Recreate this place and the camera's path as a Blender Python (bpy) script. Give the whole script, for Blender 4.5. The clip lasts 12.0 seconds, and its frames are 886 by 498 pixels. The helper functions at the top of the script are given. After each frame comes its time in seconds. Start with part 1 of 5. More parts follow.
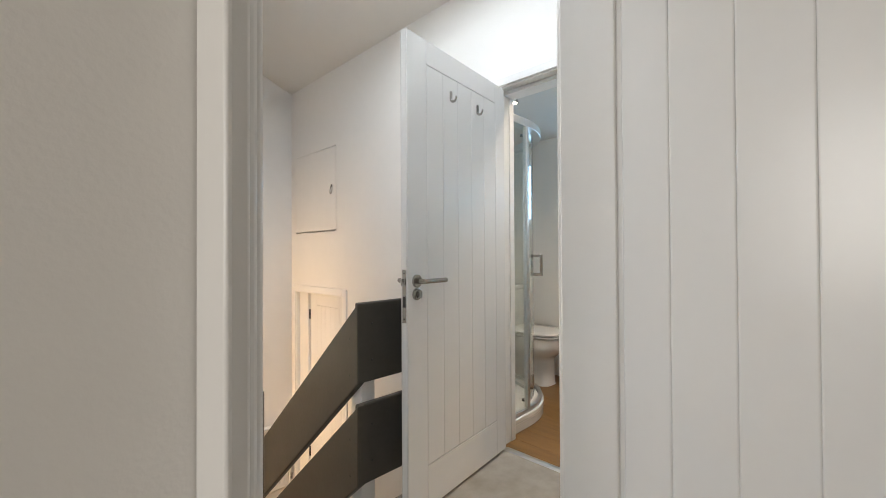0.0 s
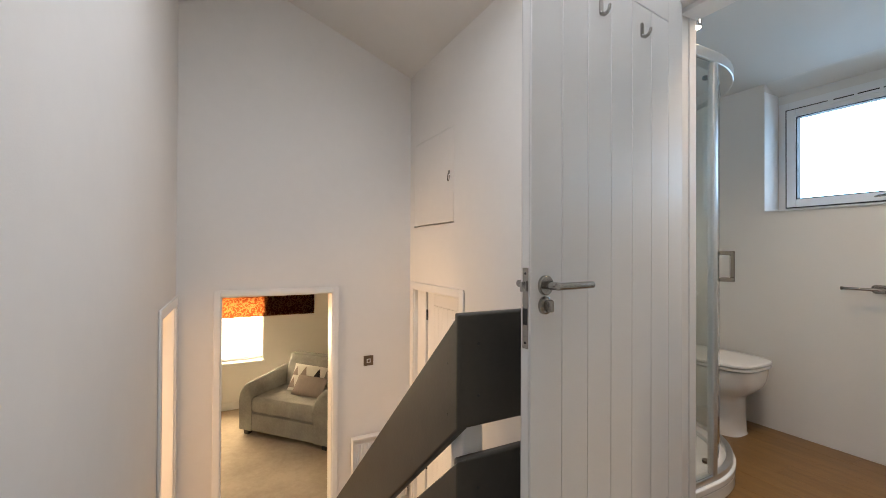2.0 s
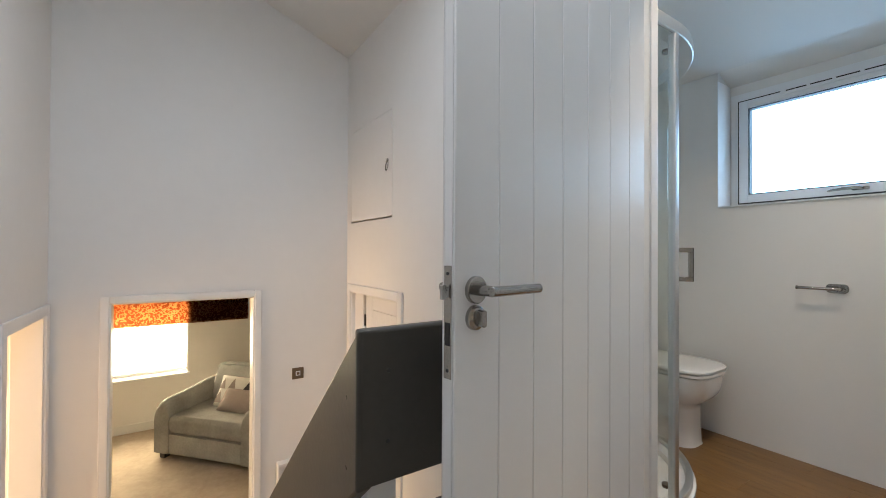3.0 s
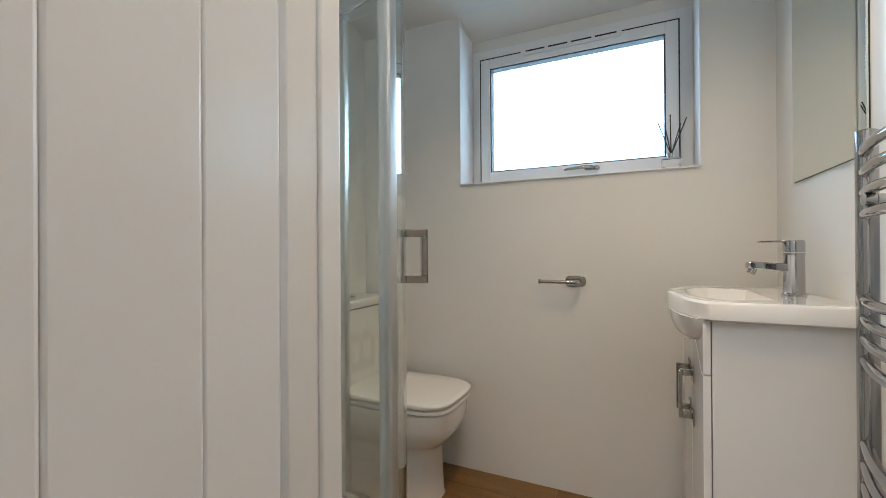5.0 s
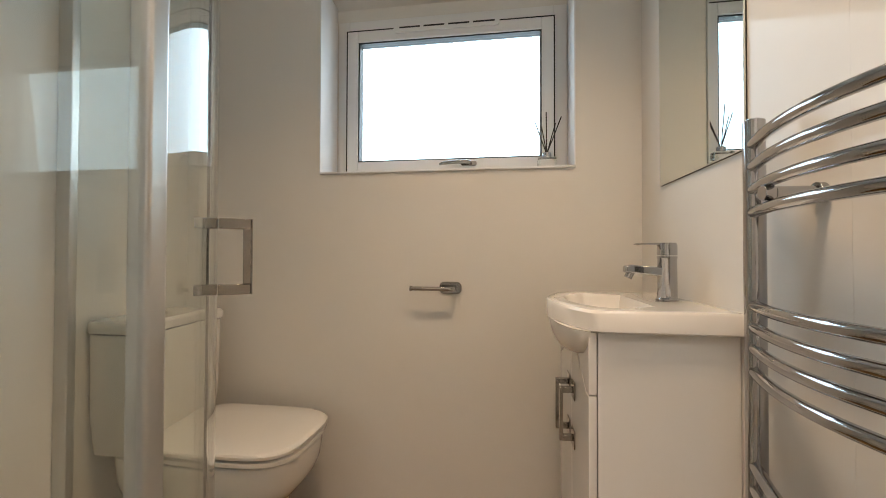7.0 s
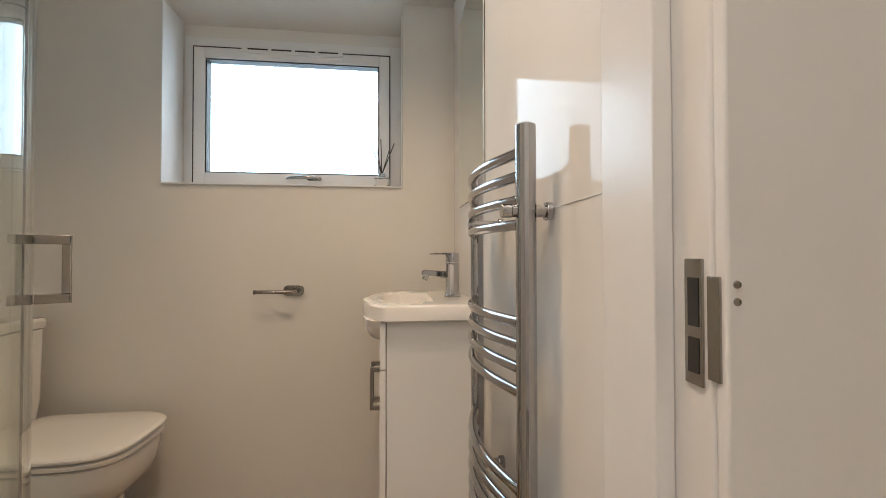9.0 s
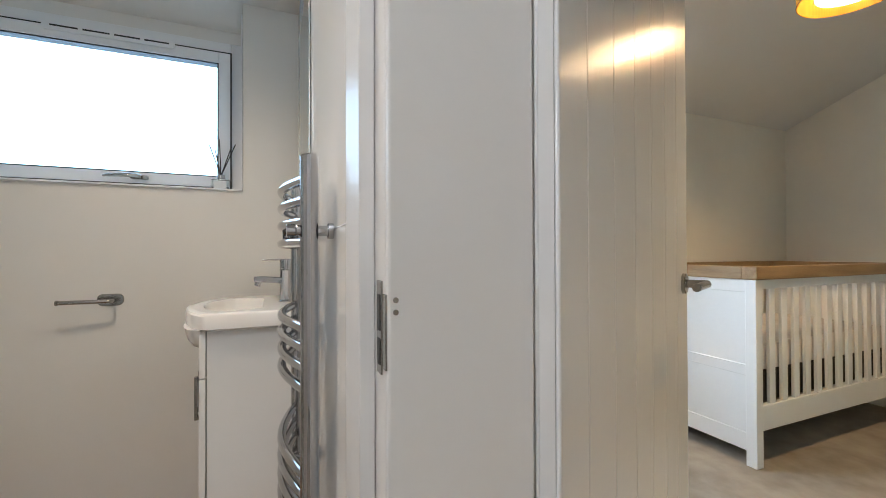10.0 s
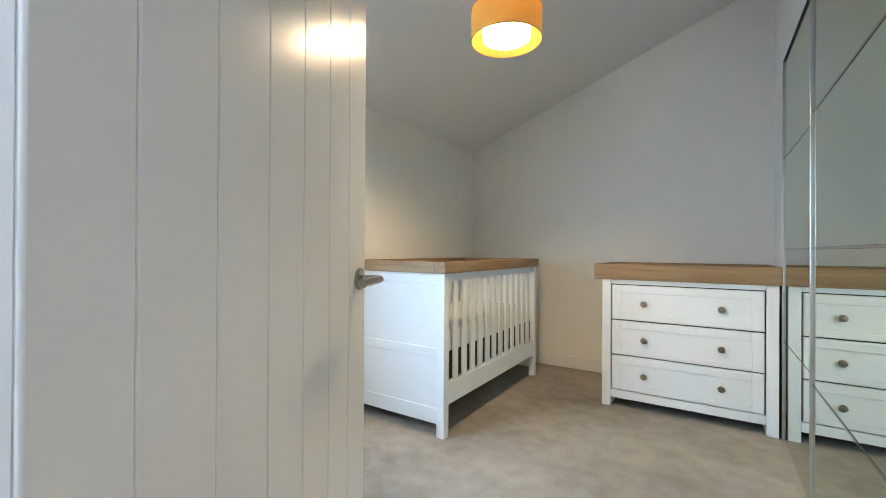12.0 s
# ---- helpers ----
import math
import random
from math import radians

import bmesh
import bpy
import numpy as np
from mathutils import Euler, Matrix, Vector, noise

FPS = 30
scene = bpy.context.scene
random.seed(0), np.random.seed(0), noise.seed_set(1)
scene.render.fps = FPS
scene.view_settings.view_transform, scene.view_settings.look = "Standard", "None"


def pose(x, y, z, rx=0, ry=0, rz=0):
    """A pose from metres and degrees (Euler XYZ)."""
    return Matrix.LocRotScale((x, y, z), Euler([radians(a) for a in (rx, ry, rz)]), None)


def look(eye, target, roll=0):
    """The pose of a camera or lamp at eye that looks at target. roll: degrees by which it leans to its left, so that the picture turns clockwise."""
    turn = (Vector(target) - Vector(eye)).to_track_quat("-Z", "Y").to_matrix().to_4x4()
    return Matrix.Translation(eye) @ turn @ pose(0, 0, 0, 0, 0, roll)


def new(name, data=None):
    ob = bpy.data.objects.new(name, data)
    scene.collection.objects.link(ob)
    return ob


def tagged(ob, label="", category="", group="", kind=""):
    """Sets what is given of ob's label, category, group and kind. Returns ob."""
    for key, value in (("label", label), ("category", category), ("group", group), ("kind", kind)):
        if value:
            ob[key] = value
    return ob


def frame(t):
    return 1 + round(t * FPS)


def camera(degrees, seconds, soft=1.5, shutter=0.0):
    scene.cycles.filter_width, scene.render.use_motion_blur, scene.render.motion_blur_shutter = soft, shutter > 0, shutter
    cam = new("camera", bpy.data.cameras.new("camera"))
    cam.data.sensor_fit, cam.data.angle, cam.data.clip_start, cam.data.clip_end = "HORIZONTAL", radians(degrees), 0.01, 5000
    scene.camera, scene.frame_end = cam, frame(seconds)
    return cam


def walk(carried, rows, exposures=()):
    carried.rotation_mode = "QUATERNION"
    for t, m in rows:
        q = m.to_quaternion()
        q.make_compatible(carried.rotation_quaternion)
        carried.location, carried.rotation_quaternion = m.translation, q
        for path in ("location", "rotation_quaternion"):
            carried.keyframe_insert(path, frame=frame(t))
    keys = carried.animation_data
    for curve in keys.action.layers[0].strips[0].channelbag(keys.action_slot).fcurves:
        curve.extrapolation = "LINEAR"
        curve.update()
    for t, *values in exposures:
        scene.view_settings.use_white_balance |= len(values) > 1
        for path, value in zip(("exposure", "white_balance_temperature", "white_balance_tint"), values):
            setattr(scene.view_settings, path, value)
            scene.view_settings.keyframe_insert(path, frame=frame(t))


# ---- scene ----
cam = camera(94.5, 12.0, soft=0.9)
PATH = [
    (0, (0.035, -0.154, 1.078), (1.467, 1.241, 1.098), -0.3),
    (0.5, (0.178, -0.044, 1.094), (1.363, 1.567, 1.11), -0.1),
    (1, (0.262, 0.051, 1.09), (1.249, 1.791, 1.107), 0.2),
    (1.5, (0.34, 0.151, 1.068), (1.267, 1.922, 1.085), 0.3),
    (2, (0.407, 0.244, 1.052), (1.332, 2.017, 1.067), 0.3),
    (2.5, (0.506, 0.348, 1.046), (1.478, 2.095, 1.062), 0.3),
    (3, (0.662, 0.462, 1.036), (1.771, 2.126, 1.055), 0.3),
    (3.5, (0.852, 0.598, 1.02), (2.153, 2.117, 1.046), 0.2),
    (3.7, (0.933, 0.642, 1.007), (2.345, 2.059, 1.049), -0.1),
    (5.3, (1.647, 0.842, 1.007), (3.5, 1.595, 1.016), -0.0),
    (5.5, (1.689, 0.854, 0.997), (3.566, 1.544, 1.018), 0.2),
    (6, (1.776, 0.862, 0.997), (3.7, 1.409, 1.015), 0.2),
    (6.5, (1.827, 0.859, 0.993), (3.784, 1.273, 1.016), 0.2),
    (8.5, (1.659, 0.719, 1.005), (3.658, 0.659, 1.041), -0.1),
    (9, (1.566, 0.632, 1.018), (3.552, 0.399, 1.05), -0.1),
    (9.5, (1.473, 0.557, 1.037), (3.413, 0.071, 1.068), -0.1),
    (10, (1.414, 0.488, 1.049), (3.259, -0.283, 1.064), -0.2),
    (10.5, (1.379, 0.415, 1.047), (3.085, -0.63, 1.062), -0.1),
    (11, (1.382, 0.331, 1.043), (2.917, -0.952, 1.048), 0.2),
    (11.5, (1.409, 0.26, 1.041), (2.747, -1.227, 1.044), 0.4),
    (12, (1.433, 0.231, 1.037), (2.524, -1.445, 1.044), 0.3),
]
EXPOSURES = [
    (0.0, 0.17, 6450, 11), (0.6, 0.08, 6450, 11), (1.5, -0.10, 6650, 16), (3.5, -0.06, 5950, 11), (5.5, -0.03, 7450, 15),
    (6.5, -0.10, 8700, 20), (8.5, -0.20, 8500, 21), (9.5, -0.09, 7500, 17), (10.5, 0.00, 6100, 11), (11.0, 0.14, 6050, 10),
    (11.5, 0.34, 5850, 9), (12.0, 0.31, 5650, 8),
]
walk(cam, [(t, look(eye, target, roll)) for t, eye, target, roll in PATH], EXPOSURES)


# ---------------------------------------------------------------- world and light
world = bpy.data.worlds.new("world")
scene.world = world
world.use_nodes = True
wn = world.node_tree
sky = wn.nodes.new("ShaderNodeTexSky")
sky.sky_type = "NISHITA"
sky.sun_disc = False
sky.sun_elevation = radians(35)
sky.sun_rotation = radians(150)
wn.links.new(sky.outputs[0], wn.nodes["Background"].inputs[0])
wn.nodes["Background"].inputs[1].default_value = 0.1


def area(name, m, w, h, power, colour, spread=180):
    d = bpy.data.lights.new(name, "AREA")
    d.shape, d.size, d.size_y, d.energy, d.color = "RECTANGLE", w, h, power, colour
    d.spread = radians(spread)
    ob = new(name, d)
    ob.matrix_world = m
    return ob


def zc(x):
    """Height of the sloping ceiling."""
    return 2.65 + 0.387 * (1.885 - max(x, -0.4))


area("window_daylight", look((3.595, 1.079, 1.63), (2.6, 1.079, 1.52)), 0.85, 0.60, 7.4, (0.42, 0.72, 1.0), 160)
area("skylight_daylight", look((1.08, 1.20, zc(1.08) + 0.24), (1.15, 1.28, 0)), 0.74, 1.16, 52, (0.83, 0.92, 1.0))
area("bedroom_daylight", look((-2.28, -0.42, 1.5), (0.5, -0.42, 1.2)), 0.92, 1.2, 26, (1.0, 0.96, 0.88))
area("living_room_daylight", look((0.25, 7.26, -0.13), (0.25, 4.0, -0.13)), 1.5, 1.1, 140, (1.0, 0.80, 0.48))
# Warm fill added in the unseen side room to brighten the lower hall.
area("hall_warm_fill", look((-1.75, 3.3, -0.2), (1.0, 3.2, -0.5)), 1.0, 1.2, 90, (1.0, 0.67, 0.36))
# Cool light through an added nursery window that stays out of view.
area("nursery_added_daylight", look((3.585, -0.365, 1.23), (2.2, -1.05, 0.50)), 0.90, 0.68, 24, (0.66, 0.84, 1.0), 140)

# Warm light from an added ceiling lamp out of view in the bathroom.
cl = bpy.data.lights.new("unseen_ceiling_light_glow", "AREA")
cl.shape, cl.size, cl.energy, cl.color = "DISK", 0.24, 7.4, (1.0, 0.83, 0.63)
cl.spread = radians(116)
co = new("unseen_ceiling_light_glow", cl)
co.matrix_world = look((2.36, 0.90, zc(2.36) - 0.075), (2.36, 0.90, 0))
sl = bpy.data.lights.new("spotlight_beam", "SPOT")
sl.energy, sl.color, sl.spot_size, sl.spot_blend, sl.shadow_soft_size = 1.15, (1.0, 0.82, 0.60), radians(165), 1.0, 0.02
so = new("spotlight_beam", sl)
so.matrix_world = look((2.125, 1.245, 1.965), (2.80, 1.45, 0.9))

# ---------------------------------------------------------------- materials


def mat(name, base, rough=0.5, metal=0.0, var=0.0, scale=8.0, bump=0.0, bscale=60.0, coat=0.0, second=None, spec=0.5, stretch=None, rvar=0.0):
    m = bpy.data.materials.new(name)
    m.use_nodes = True
    nt = m.node_tree
    b = nt.nodes["Principled BSDF"]
    b.inputs["Base Color"].default_value = (*base, 1)
    b.inputs["Roughness"].default_value = rough
    b.inputs["Metallic"].default_value = metal
    b.inputs["Coat Weight"].default_value = coat
    b.inputs["Coat Roughness"].default_value = 0.08
    b.inputs["Specular IOR Level"].default_value = spec
    tc = nt.nodes.new("ShaderNodeTexCoord")
    mp = nt.nodes.new("ShaderNodeMapping")
    nt.links.new(tc.outputs["Object"], mp.inputs[0])
    if stretch:
        mp.inputs["Scale"].default_value = stretch
    if var or second:
        n1 = nt.nodes.new("ShaderNodeTexNoise")
        n1.inputs["Scale"].default_value, n1.inputs["Detail"].default_value = scale, 6
        n2 = nt.nodes.new("ShaderNodeTexNoise")
        n2.inputs["Scale"].default_value, n2.inputs["Detail"].default_value = scale * 9, 3
        add = nt.nodes.new("ShaderNodeMath")
        add.operation = "MULTIPLY_ADD"
        add.inputs[1].default_value = 0.45
        ramp = nt.nodes.new("ShaderNodeValToRGB")
        lo = second if second else tuple(c * (1 - var) for c in base)
        ramp.color_ramp.elements[0].color, ramp.color_ramp.elements[1].color = (*lo, 1), (*base, 1)
        ramp.color_ramp.elements[0].position, ramp.color_ramp.elements[1].position = 0.45, 0.92
        for n in (n1, n2):
            nt.links.new(mp.outputs[0], n.inputs["Vector"])
        nt.links.new(n2.outputs[0], add.inputs[0])
        nt.links.new(n1.outputs[0], add.inputs[2])
        nt.links.new(add.outputs[0], ramp.inputs[0])
        nt.links.new(ramp.outputs[0], b.inputs["Base Color"])
        if rvar:
            rr = nt.nodes.new("ShaderNodeMapRange")
            rr.inputs[3].default_value, rr.inputs[4].default_value = rough - rvar, rough + rvar
            nt.links.new(n1.outputs[0], rr.inputs[0])
            nt.links.new(rr.outputs[0], b.inputs["Roughness"])
    if bump:
        nb = nt.nodes.new("ShaderNodeTexNoise")
        nb.inputs["Scale"].default_value, nb.inputs["Detail"].default_value = bscale, 4
        bp = nt.nodes.new("ShaderNodeBump")
        bp.inputs["Strength"].default_value, bp.inputs["Distance"].default_value = bump, 0.004
        nt.links.new(mp.outputs[0], nb.inputs["Vector"])
        nt.links.new(nb.outputs[0], bp.inputs["Height"])
        nt.links.new(bp.outputs[0], b.inputs["Normal"])
    return m


def glassy(name, tint=(1, 1, 1), rough=0.0, ior=1.45):
    m = bpy.data.materials.new(name)
    m.use_nodes = True
    b = m.node_tree.nodes["Principled BSDF"]
    b.inputs["Base Color"].default_value = (*tint, 1)
    b.inputs["Roughness"].default_value = rough
    b.inputs["IOR"].default_value = ior
    b.inputs["Transmission Weight"].default_value = 1
    return m


def glowing(name, colour, strength, base=(0.8, 0.8, 0.8)):
    m = bpy.data.materials.new(name)
    m.use_nodes = True
    b = m.node_tree.nodes["Principled BSDF"]
    b.inputs["Base Color"].default_value = (*base, 1)
    b.inputs["Emission Color"].default_value = (*colour, 1)
    b.inputs["Emission Strength"].default_value = strength
    return m


def wood(name, light, dark, rough=0.45, along=(1, 14, 14), coat=0.0):
    m = mat(name, light, rough, var=0.1, scale=3.0, bump=0.12, bscale=40, second=dark, stretch=along, coat=coat)
    nt = m.node_tree
    info = nt.nodes.new("ShaderNodeObjectInfo")
    vm = nt.nodes.new("ShaderNodeVectorMath")
    vm.operation = "MULTIPLY_ADD"
    vm.inputs[1].default_value = (7.0, 13.0, 5.0)
    mp = next(n for n in nt.nodes if n.type == "MAPPING")
    tc = next(n for n in nt.nodes if n.type == "TEX_COORD")
    comb = nt.nodes.new("ShaderNodeCombineXYZ")
    for i in range(3):
        nt.links.new(info.outputs["Random"], comb.inputs[i])
    nt.links.new(comb.outputs[0], vm.inputs[0])
    nt.links.new(tc.outputs["Object"], vm.inputs[2])
    nt.links.new(vm.outputs[0], mp.inputs[0])
    return m


M_WALL = mat("wall_paint", (0.80, 0.775, 0.74), 0.62, var=0.035, scale=1.6, bump=0.10, bscale=180, spec=0.35)
M_CEIL = mat("ceiling_paint", (0.75, 0.73, 0.69), 0.85, var=0.03, scale=1.2, bump=0.08, bscale=160, spec=0.2)
M_NURS = mat("nursery_paint", (0.83, 0.785, 0.70), 0.75, var=0.04, scale=1.4, bump=0.1, bscale=160, spec=0.25)
M_CEILG = mat("gloss_ceiling_panel", (0.74, 0.73, 0.70), 0.26, var=0.02, scale=1.5, bump=0.03, bscale=12, spec=0.4)
M_TRIM = mat("gloss_trim_paint", (0.80, 0.78, 0.755), 0.28, var=0.03, scale=4, bump=0.04, bscale=90)
M_DOOR = mat("satin_door_paint", (0.80, 0.785, 0.77), 0.26, spec=0.52, var=0.02, scale=3, bump=0.05, bscale=70)
M_PANEL = mat("gloss_wall_panel", (0.80, 0.785, 0.755), 0.045, var=0.02, scale=2, bump=0.01, bscale=9, spec=0.15)
M_CARPET = mat("carpet_pile", (0.41, 0.37, 0.32), 0.95, scale=1.2, bump=0.55, bscale=520, second=(0.20, 0.178, 0.152), spec=0.1)
M_CARPET2 = mat("carpet_pale", (0.50, 0.42, 0.33), 0.95, scale=2.4, bump=0.8, bscale=240, second=(0.36, 0.30, 0.23), spec=0.1)
M_OAKF = wood("oak_laminate", (0.255, 0.132, 0.038), (0.150, 0.072, 0.019), 0.30, (6, 0.8, 6))
M_OAK = wood("oak_trim", (0.33, 0.215, 0.105), (0.20, 0.12, 0.055), 0.5, (14, 1.2, 14))
M_OAKX = wood("oak_trim_crosswise", (0.33, 0.215, 0.105), (0.20, 0.12, 0.055), 0.5, (1.2, 14, 14))
M_CHROME = mat("chrome", (0.46, 0.46, 0.47), 0.05, 1.0, var=0.04, scale=20)
M_STEEL = mat("brushed_steel", (0.40, 0.38, 0.355), 0.20, 1.0, var=0.08, scale=30, bump=0.05, bscale=300)
M_ALU = mat("satin_aluminium", (0.64, 0.645, 0.64), 0.34, 1.0, var=0.05, scale=12)
M_PORC = mat("porcelain", (0.84, 0.82, 0.79), 0.06, var=0.015, scale=5, coat=0.5)
M_SEAT = mat("seat_plastic", (0.83, 0.81, 0.775), 0.16, var=0.015, scale=5)
M_CAB = mat("cabinet_gloss_white", (0.82, 0.81, 0.785), 0.08, var=0.015, scale=3)
M_PVC = mat("window_pvc", (0.84, 0.85, 0.86), 0.30, var=0.02, scale=6)
M_GLASS = glassy("shower_glass", (0.935, 0.965, 0.935))
M_PANE = glassy("window_glass")
M_MIRROR = mat("mirror_silver", (0.83, 0.88, 0.85), 0.015, 1.0)
M_WMIR = mat("wardrobe_mirror", (0.60, 0.68, 0.60), 0.02, 1.0)
M_GREY = mat("grey_rail_paint", (0.068, 0.061, 0.051), 0.42, spec=0.3, var=0.18, scale=5, bump=0.10, bscale=60)
M_WHITE = mat("white_furniture_paint", (0.80, 0.82, 0.83), 0.38, var=0.03, scale=6, bump=0.06, bscale=90)
M_KNOB = mat("antique_knob_metal", (0.30, 0.25, 0.19), 0.38, 1.0, var=0.2, scale=40)
M_BLACK = mat("dark_fitting", (0.03, 0.028, 0.026), 0.45, var=0.1, scale=20)
M_BRONZE = mat("bronze_switch_plate", (0.22, 0.16, 0.11), 0.35, 0.8, var=0.15, scale=30)
M_SOFA = mat("grey_sofa_fabric", (0.36, 0.355, 0.335), 0.92, scale=5, bump=0.7, bscale=320, second=(0.25, 0.245, 0.23), spec=0.15)
M_SHEET = mat("cot_sheet", (0.88, 0.86, 0.84), 0.9, scale=7, bump=0.25, bscale=40, second=(0.76, 0.73, 0.71), spec=0.1)
M_CUSH = mat("white_cushion", (0.82, 0.80, 0.77), 0.9, var=0.08, scale=9, bump=0.4, bscale=150, spec=0.1)
M_CUSHG = mat("mauve_cushion", (0.38, 0.32, 0.30), 0.9, var=0.15, scale=9, bump=0.4, bscale=150, spec=0.1)
M_CUSHB = mat("dark_cushion_patch", (0.05, 0.045, 0.05), 0.9, var=0.1, scale=9, bump=0.4, bscale=150, spec=0.1)
M_COTSHADE = mat("cot_base_shadow_board", (0.05, 0.045, 0.04), 0.8, var=0.1, scale=9)
M_REED = mat("dark_reed", (0.035, 0.028, 0.024), 0.7, var=0.2, scale=30)
M_PAPER = mat("paper_label", (0.75, 0.74, 0.72), 0.7, var=0.02, scale=9)
# ---------------------------------------------------------------- mesh helpers


def bx(bm, x0, x1, y0, y1, z0, z1):
    v = [bm.verts.new((x, y, z)) for z in (z0, z1) for x, y in ((x0, y0), (x1, y0), (x1, y1), (x0, y1))]
    for f in ((3, 2, 1, 0), (4, 5, 6, 7), (0, 1, 5, 4), (1, 2, 6, 5), (2, 3, 7, 6), (3, 0, 4, 7)):
        bm.faces.new([v[i] for i in f])
    return bm


def wedge(bm, x0, x1, y0, y1, z0, up=0.06):
    """A wall block whose top follows the sloping ceiling."""
    cuts = [x0] + ([-0.4] if x0 < -0.4 < x1 else []) + [x1]
    for a, b in zip(cuts, cuts[1:]):
        pa, pb = zc(a) + up, zc(b) + up
        v = [bm.verts.new(p) for p in ((a, y0, z0), (b, y0, z0), (b, y1, z0), (a, y1, z0), (a, y0, pa), (b, y0, pb), (b, y1, pb), (a, y1, pa))]
        for f in ((3, 2, 1, 0), (4, 5, 6, 7), (0, 1, 5, 4), (1, 2, 6, 5), (2, 3, 7, 6), (3, 0, 4, 7)):
            bm.faces.new([v[i] for i in f])
    return bm


def prism(bm, pts, z0, z1, m=None):
    lo = [bm.verts.new((x, y, z0)) for x, y in pts]
    hi = [bm.verts.new((x, y, z1)) for x, y in pts]
    bm.faces.new(lo[::-1])
    bm.faces.new(hi)
    n = len(pts)
    for i in range(n):
        bm.faces.new((lo[i], lo[(i + 1) % n], hi[(i + 1) % n], hi[i]))
    if m:
        bmesh.ops.transform(bm, matrix=m, verts=lo + hi)
    return bm


def tube(bm, pts, r, seg=12, rx=None, close=True):
    """A round (or oval) bar along a line of points."""
    pts = [Vector(p) for p in pts]
    rings = []
    side = None
    for i, p in enumerate(pts):
        d = (pts[min(i + 1, len(pts) - 1)] - pts[max(i - 1, 0)]).normalized()
        if side is None:
            side = d.cross(Vector((0, 0, 1)) if abs(d.z) < 0.9 else Vector((1, 0, 0))).normalized()
        side = (side - d * side.dot(d)).normalized()
        other = d.cross(side)
        ra = r[i] if isinstance(r, (list, tuple)) else r
        rb = ra * (rx if rx else 1)
        rings.append([bm.verts.new(p + side * ra * math.cos(2 * math.pi * k / seg) + other * rb * math.sin(2 * math.pi * k / seg)) for k in range(seg)])
    for a, b in zip(rings, rings[1:]):
        for k in range(seg):
            bm.faces.new((a[k], a[(k + 1) % seg], b[(k + 1) % seg], b[k]))
    if close:
        bm.faces.new(rings[0][::-1])
        bm.faces.new(rings[-1])
    return bm


def lathe(bm, prof, c=(0, 0, 0), seg=32, m=None):
    rings = []
    for r, z in prof:
        rings.append([bm.verts.new((c[0] + max(r, 1e-4) * math.cos(2 * math.pi * k / seg), c[1] + max(r, 1e-4) * math.sin(2 * math.pi * k / seg), c[2] + z)) for k in range(seg)])
    for a, b in zip(rings, rings[1:]):
        for k in range(seg):
            bm.faces.new((a[k], a[(k + 1) % seg], b[(k + 1) % seg], b[k]))
    if m:
        bmesh.ops.transform(bm, matrix=m, verts=[v for ring in rings for v in ring])
    return bm


def loft(bm, rings, caps=True):
    """Skin rings of equal count."""
    vs = [[bm.verts.new(p) for p in ring] for ring in rings]
    n = len(vs[0])
    for a, b in zip(vs, vs[1:]):
        for k in range(n):
            bm.faces.new((a[k], a[(k + 1) % n], b[(k + 1) % n], b[k]))
    if caps:
        bm.faces.new(vs[0][::-1])
        bm.faces.new(vs[-1])
    return bm


def rounded(x0, x1, y0, y1, r, seg=5):
    """A rounded rectangle as a list of points."""
    out = []
    for cx, cy, a in ((x1 - r, y1 - r, 0), (x0 + r, y1 - r, 90), (x0 + r, y0 + r, 180), (x1 - r, y0 + r, 270)):
        for k in range(seg + 1):
            t = radians(a + 90 * k / seg)
            out.append((cx + r * math.cos(t), cy + r * math.sin(t)))
    return out


def mesh(name, bm, material, bevel=0.0, smooth=True, segs=2):
    bmesh.ops.recalc_face_normals(bm, faces=bm.faces)
    if bevel:
        edges = [e for e in bm.edges if len(e.link_faces) == 2 and e.calc_face_angle(0) > 0.6]
        made = bmesh.ops.bevel(bm, geom=edges, offset=bevel, segments=segs, profile=0.6, affect="EDGES", clamp_overlap=True)
        fresh = set(made["faces"])
        for e in bm.edges:
            if len(e.link_faces) == 2 and (e.link_faces[0] in fresh) != (e.link_faces[1] in fresh):
                e.smooth = False
    me = bpy.data.meshes.new(name)
    bm.to_mesh(me)
    bm.free()
    me.materials.append(material)
    if smooth:
        for p in me.polygons:
            p.use_smooth = True
        try:
            if not bevel:
                me.set_sharp_from_angle(angle=radians(38))
        except AttributeError:
            pass
    return me


def part(name, bm, material, parent, label="", bevel=0.0, smooth=True, segs=2):
    ob = new(name, mesh(name, bm, material, bevel, smooth, segs))
    ob.parent = parent
    if label:
        ob["label"] = label
    return ob


def thing(name, m, label, category, group="", kind=""):
    ob = new(name)
    ob.empty_display_size = 0.1
    ob.matrix_world = m
    return tagged(ob, label, category, group, kind)


def solid(name, bm, material, label, category, bevel=0.0, kind="", group="", smooth=True):
    return tagged(new(name, mesh(name, bm, material, bevel, smooth)), label, category, group, kind)


def B():
    return bmesh.new()


ID = Matrix.Identity(4)
S = "structure"
LOW = -1.27

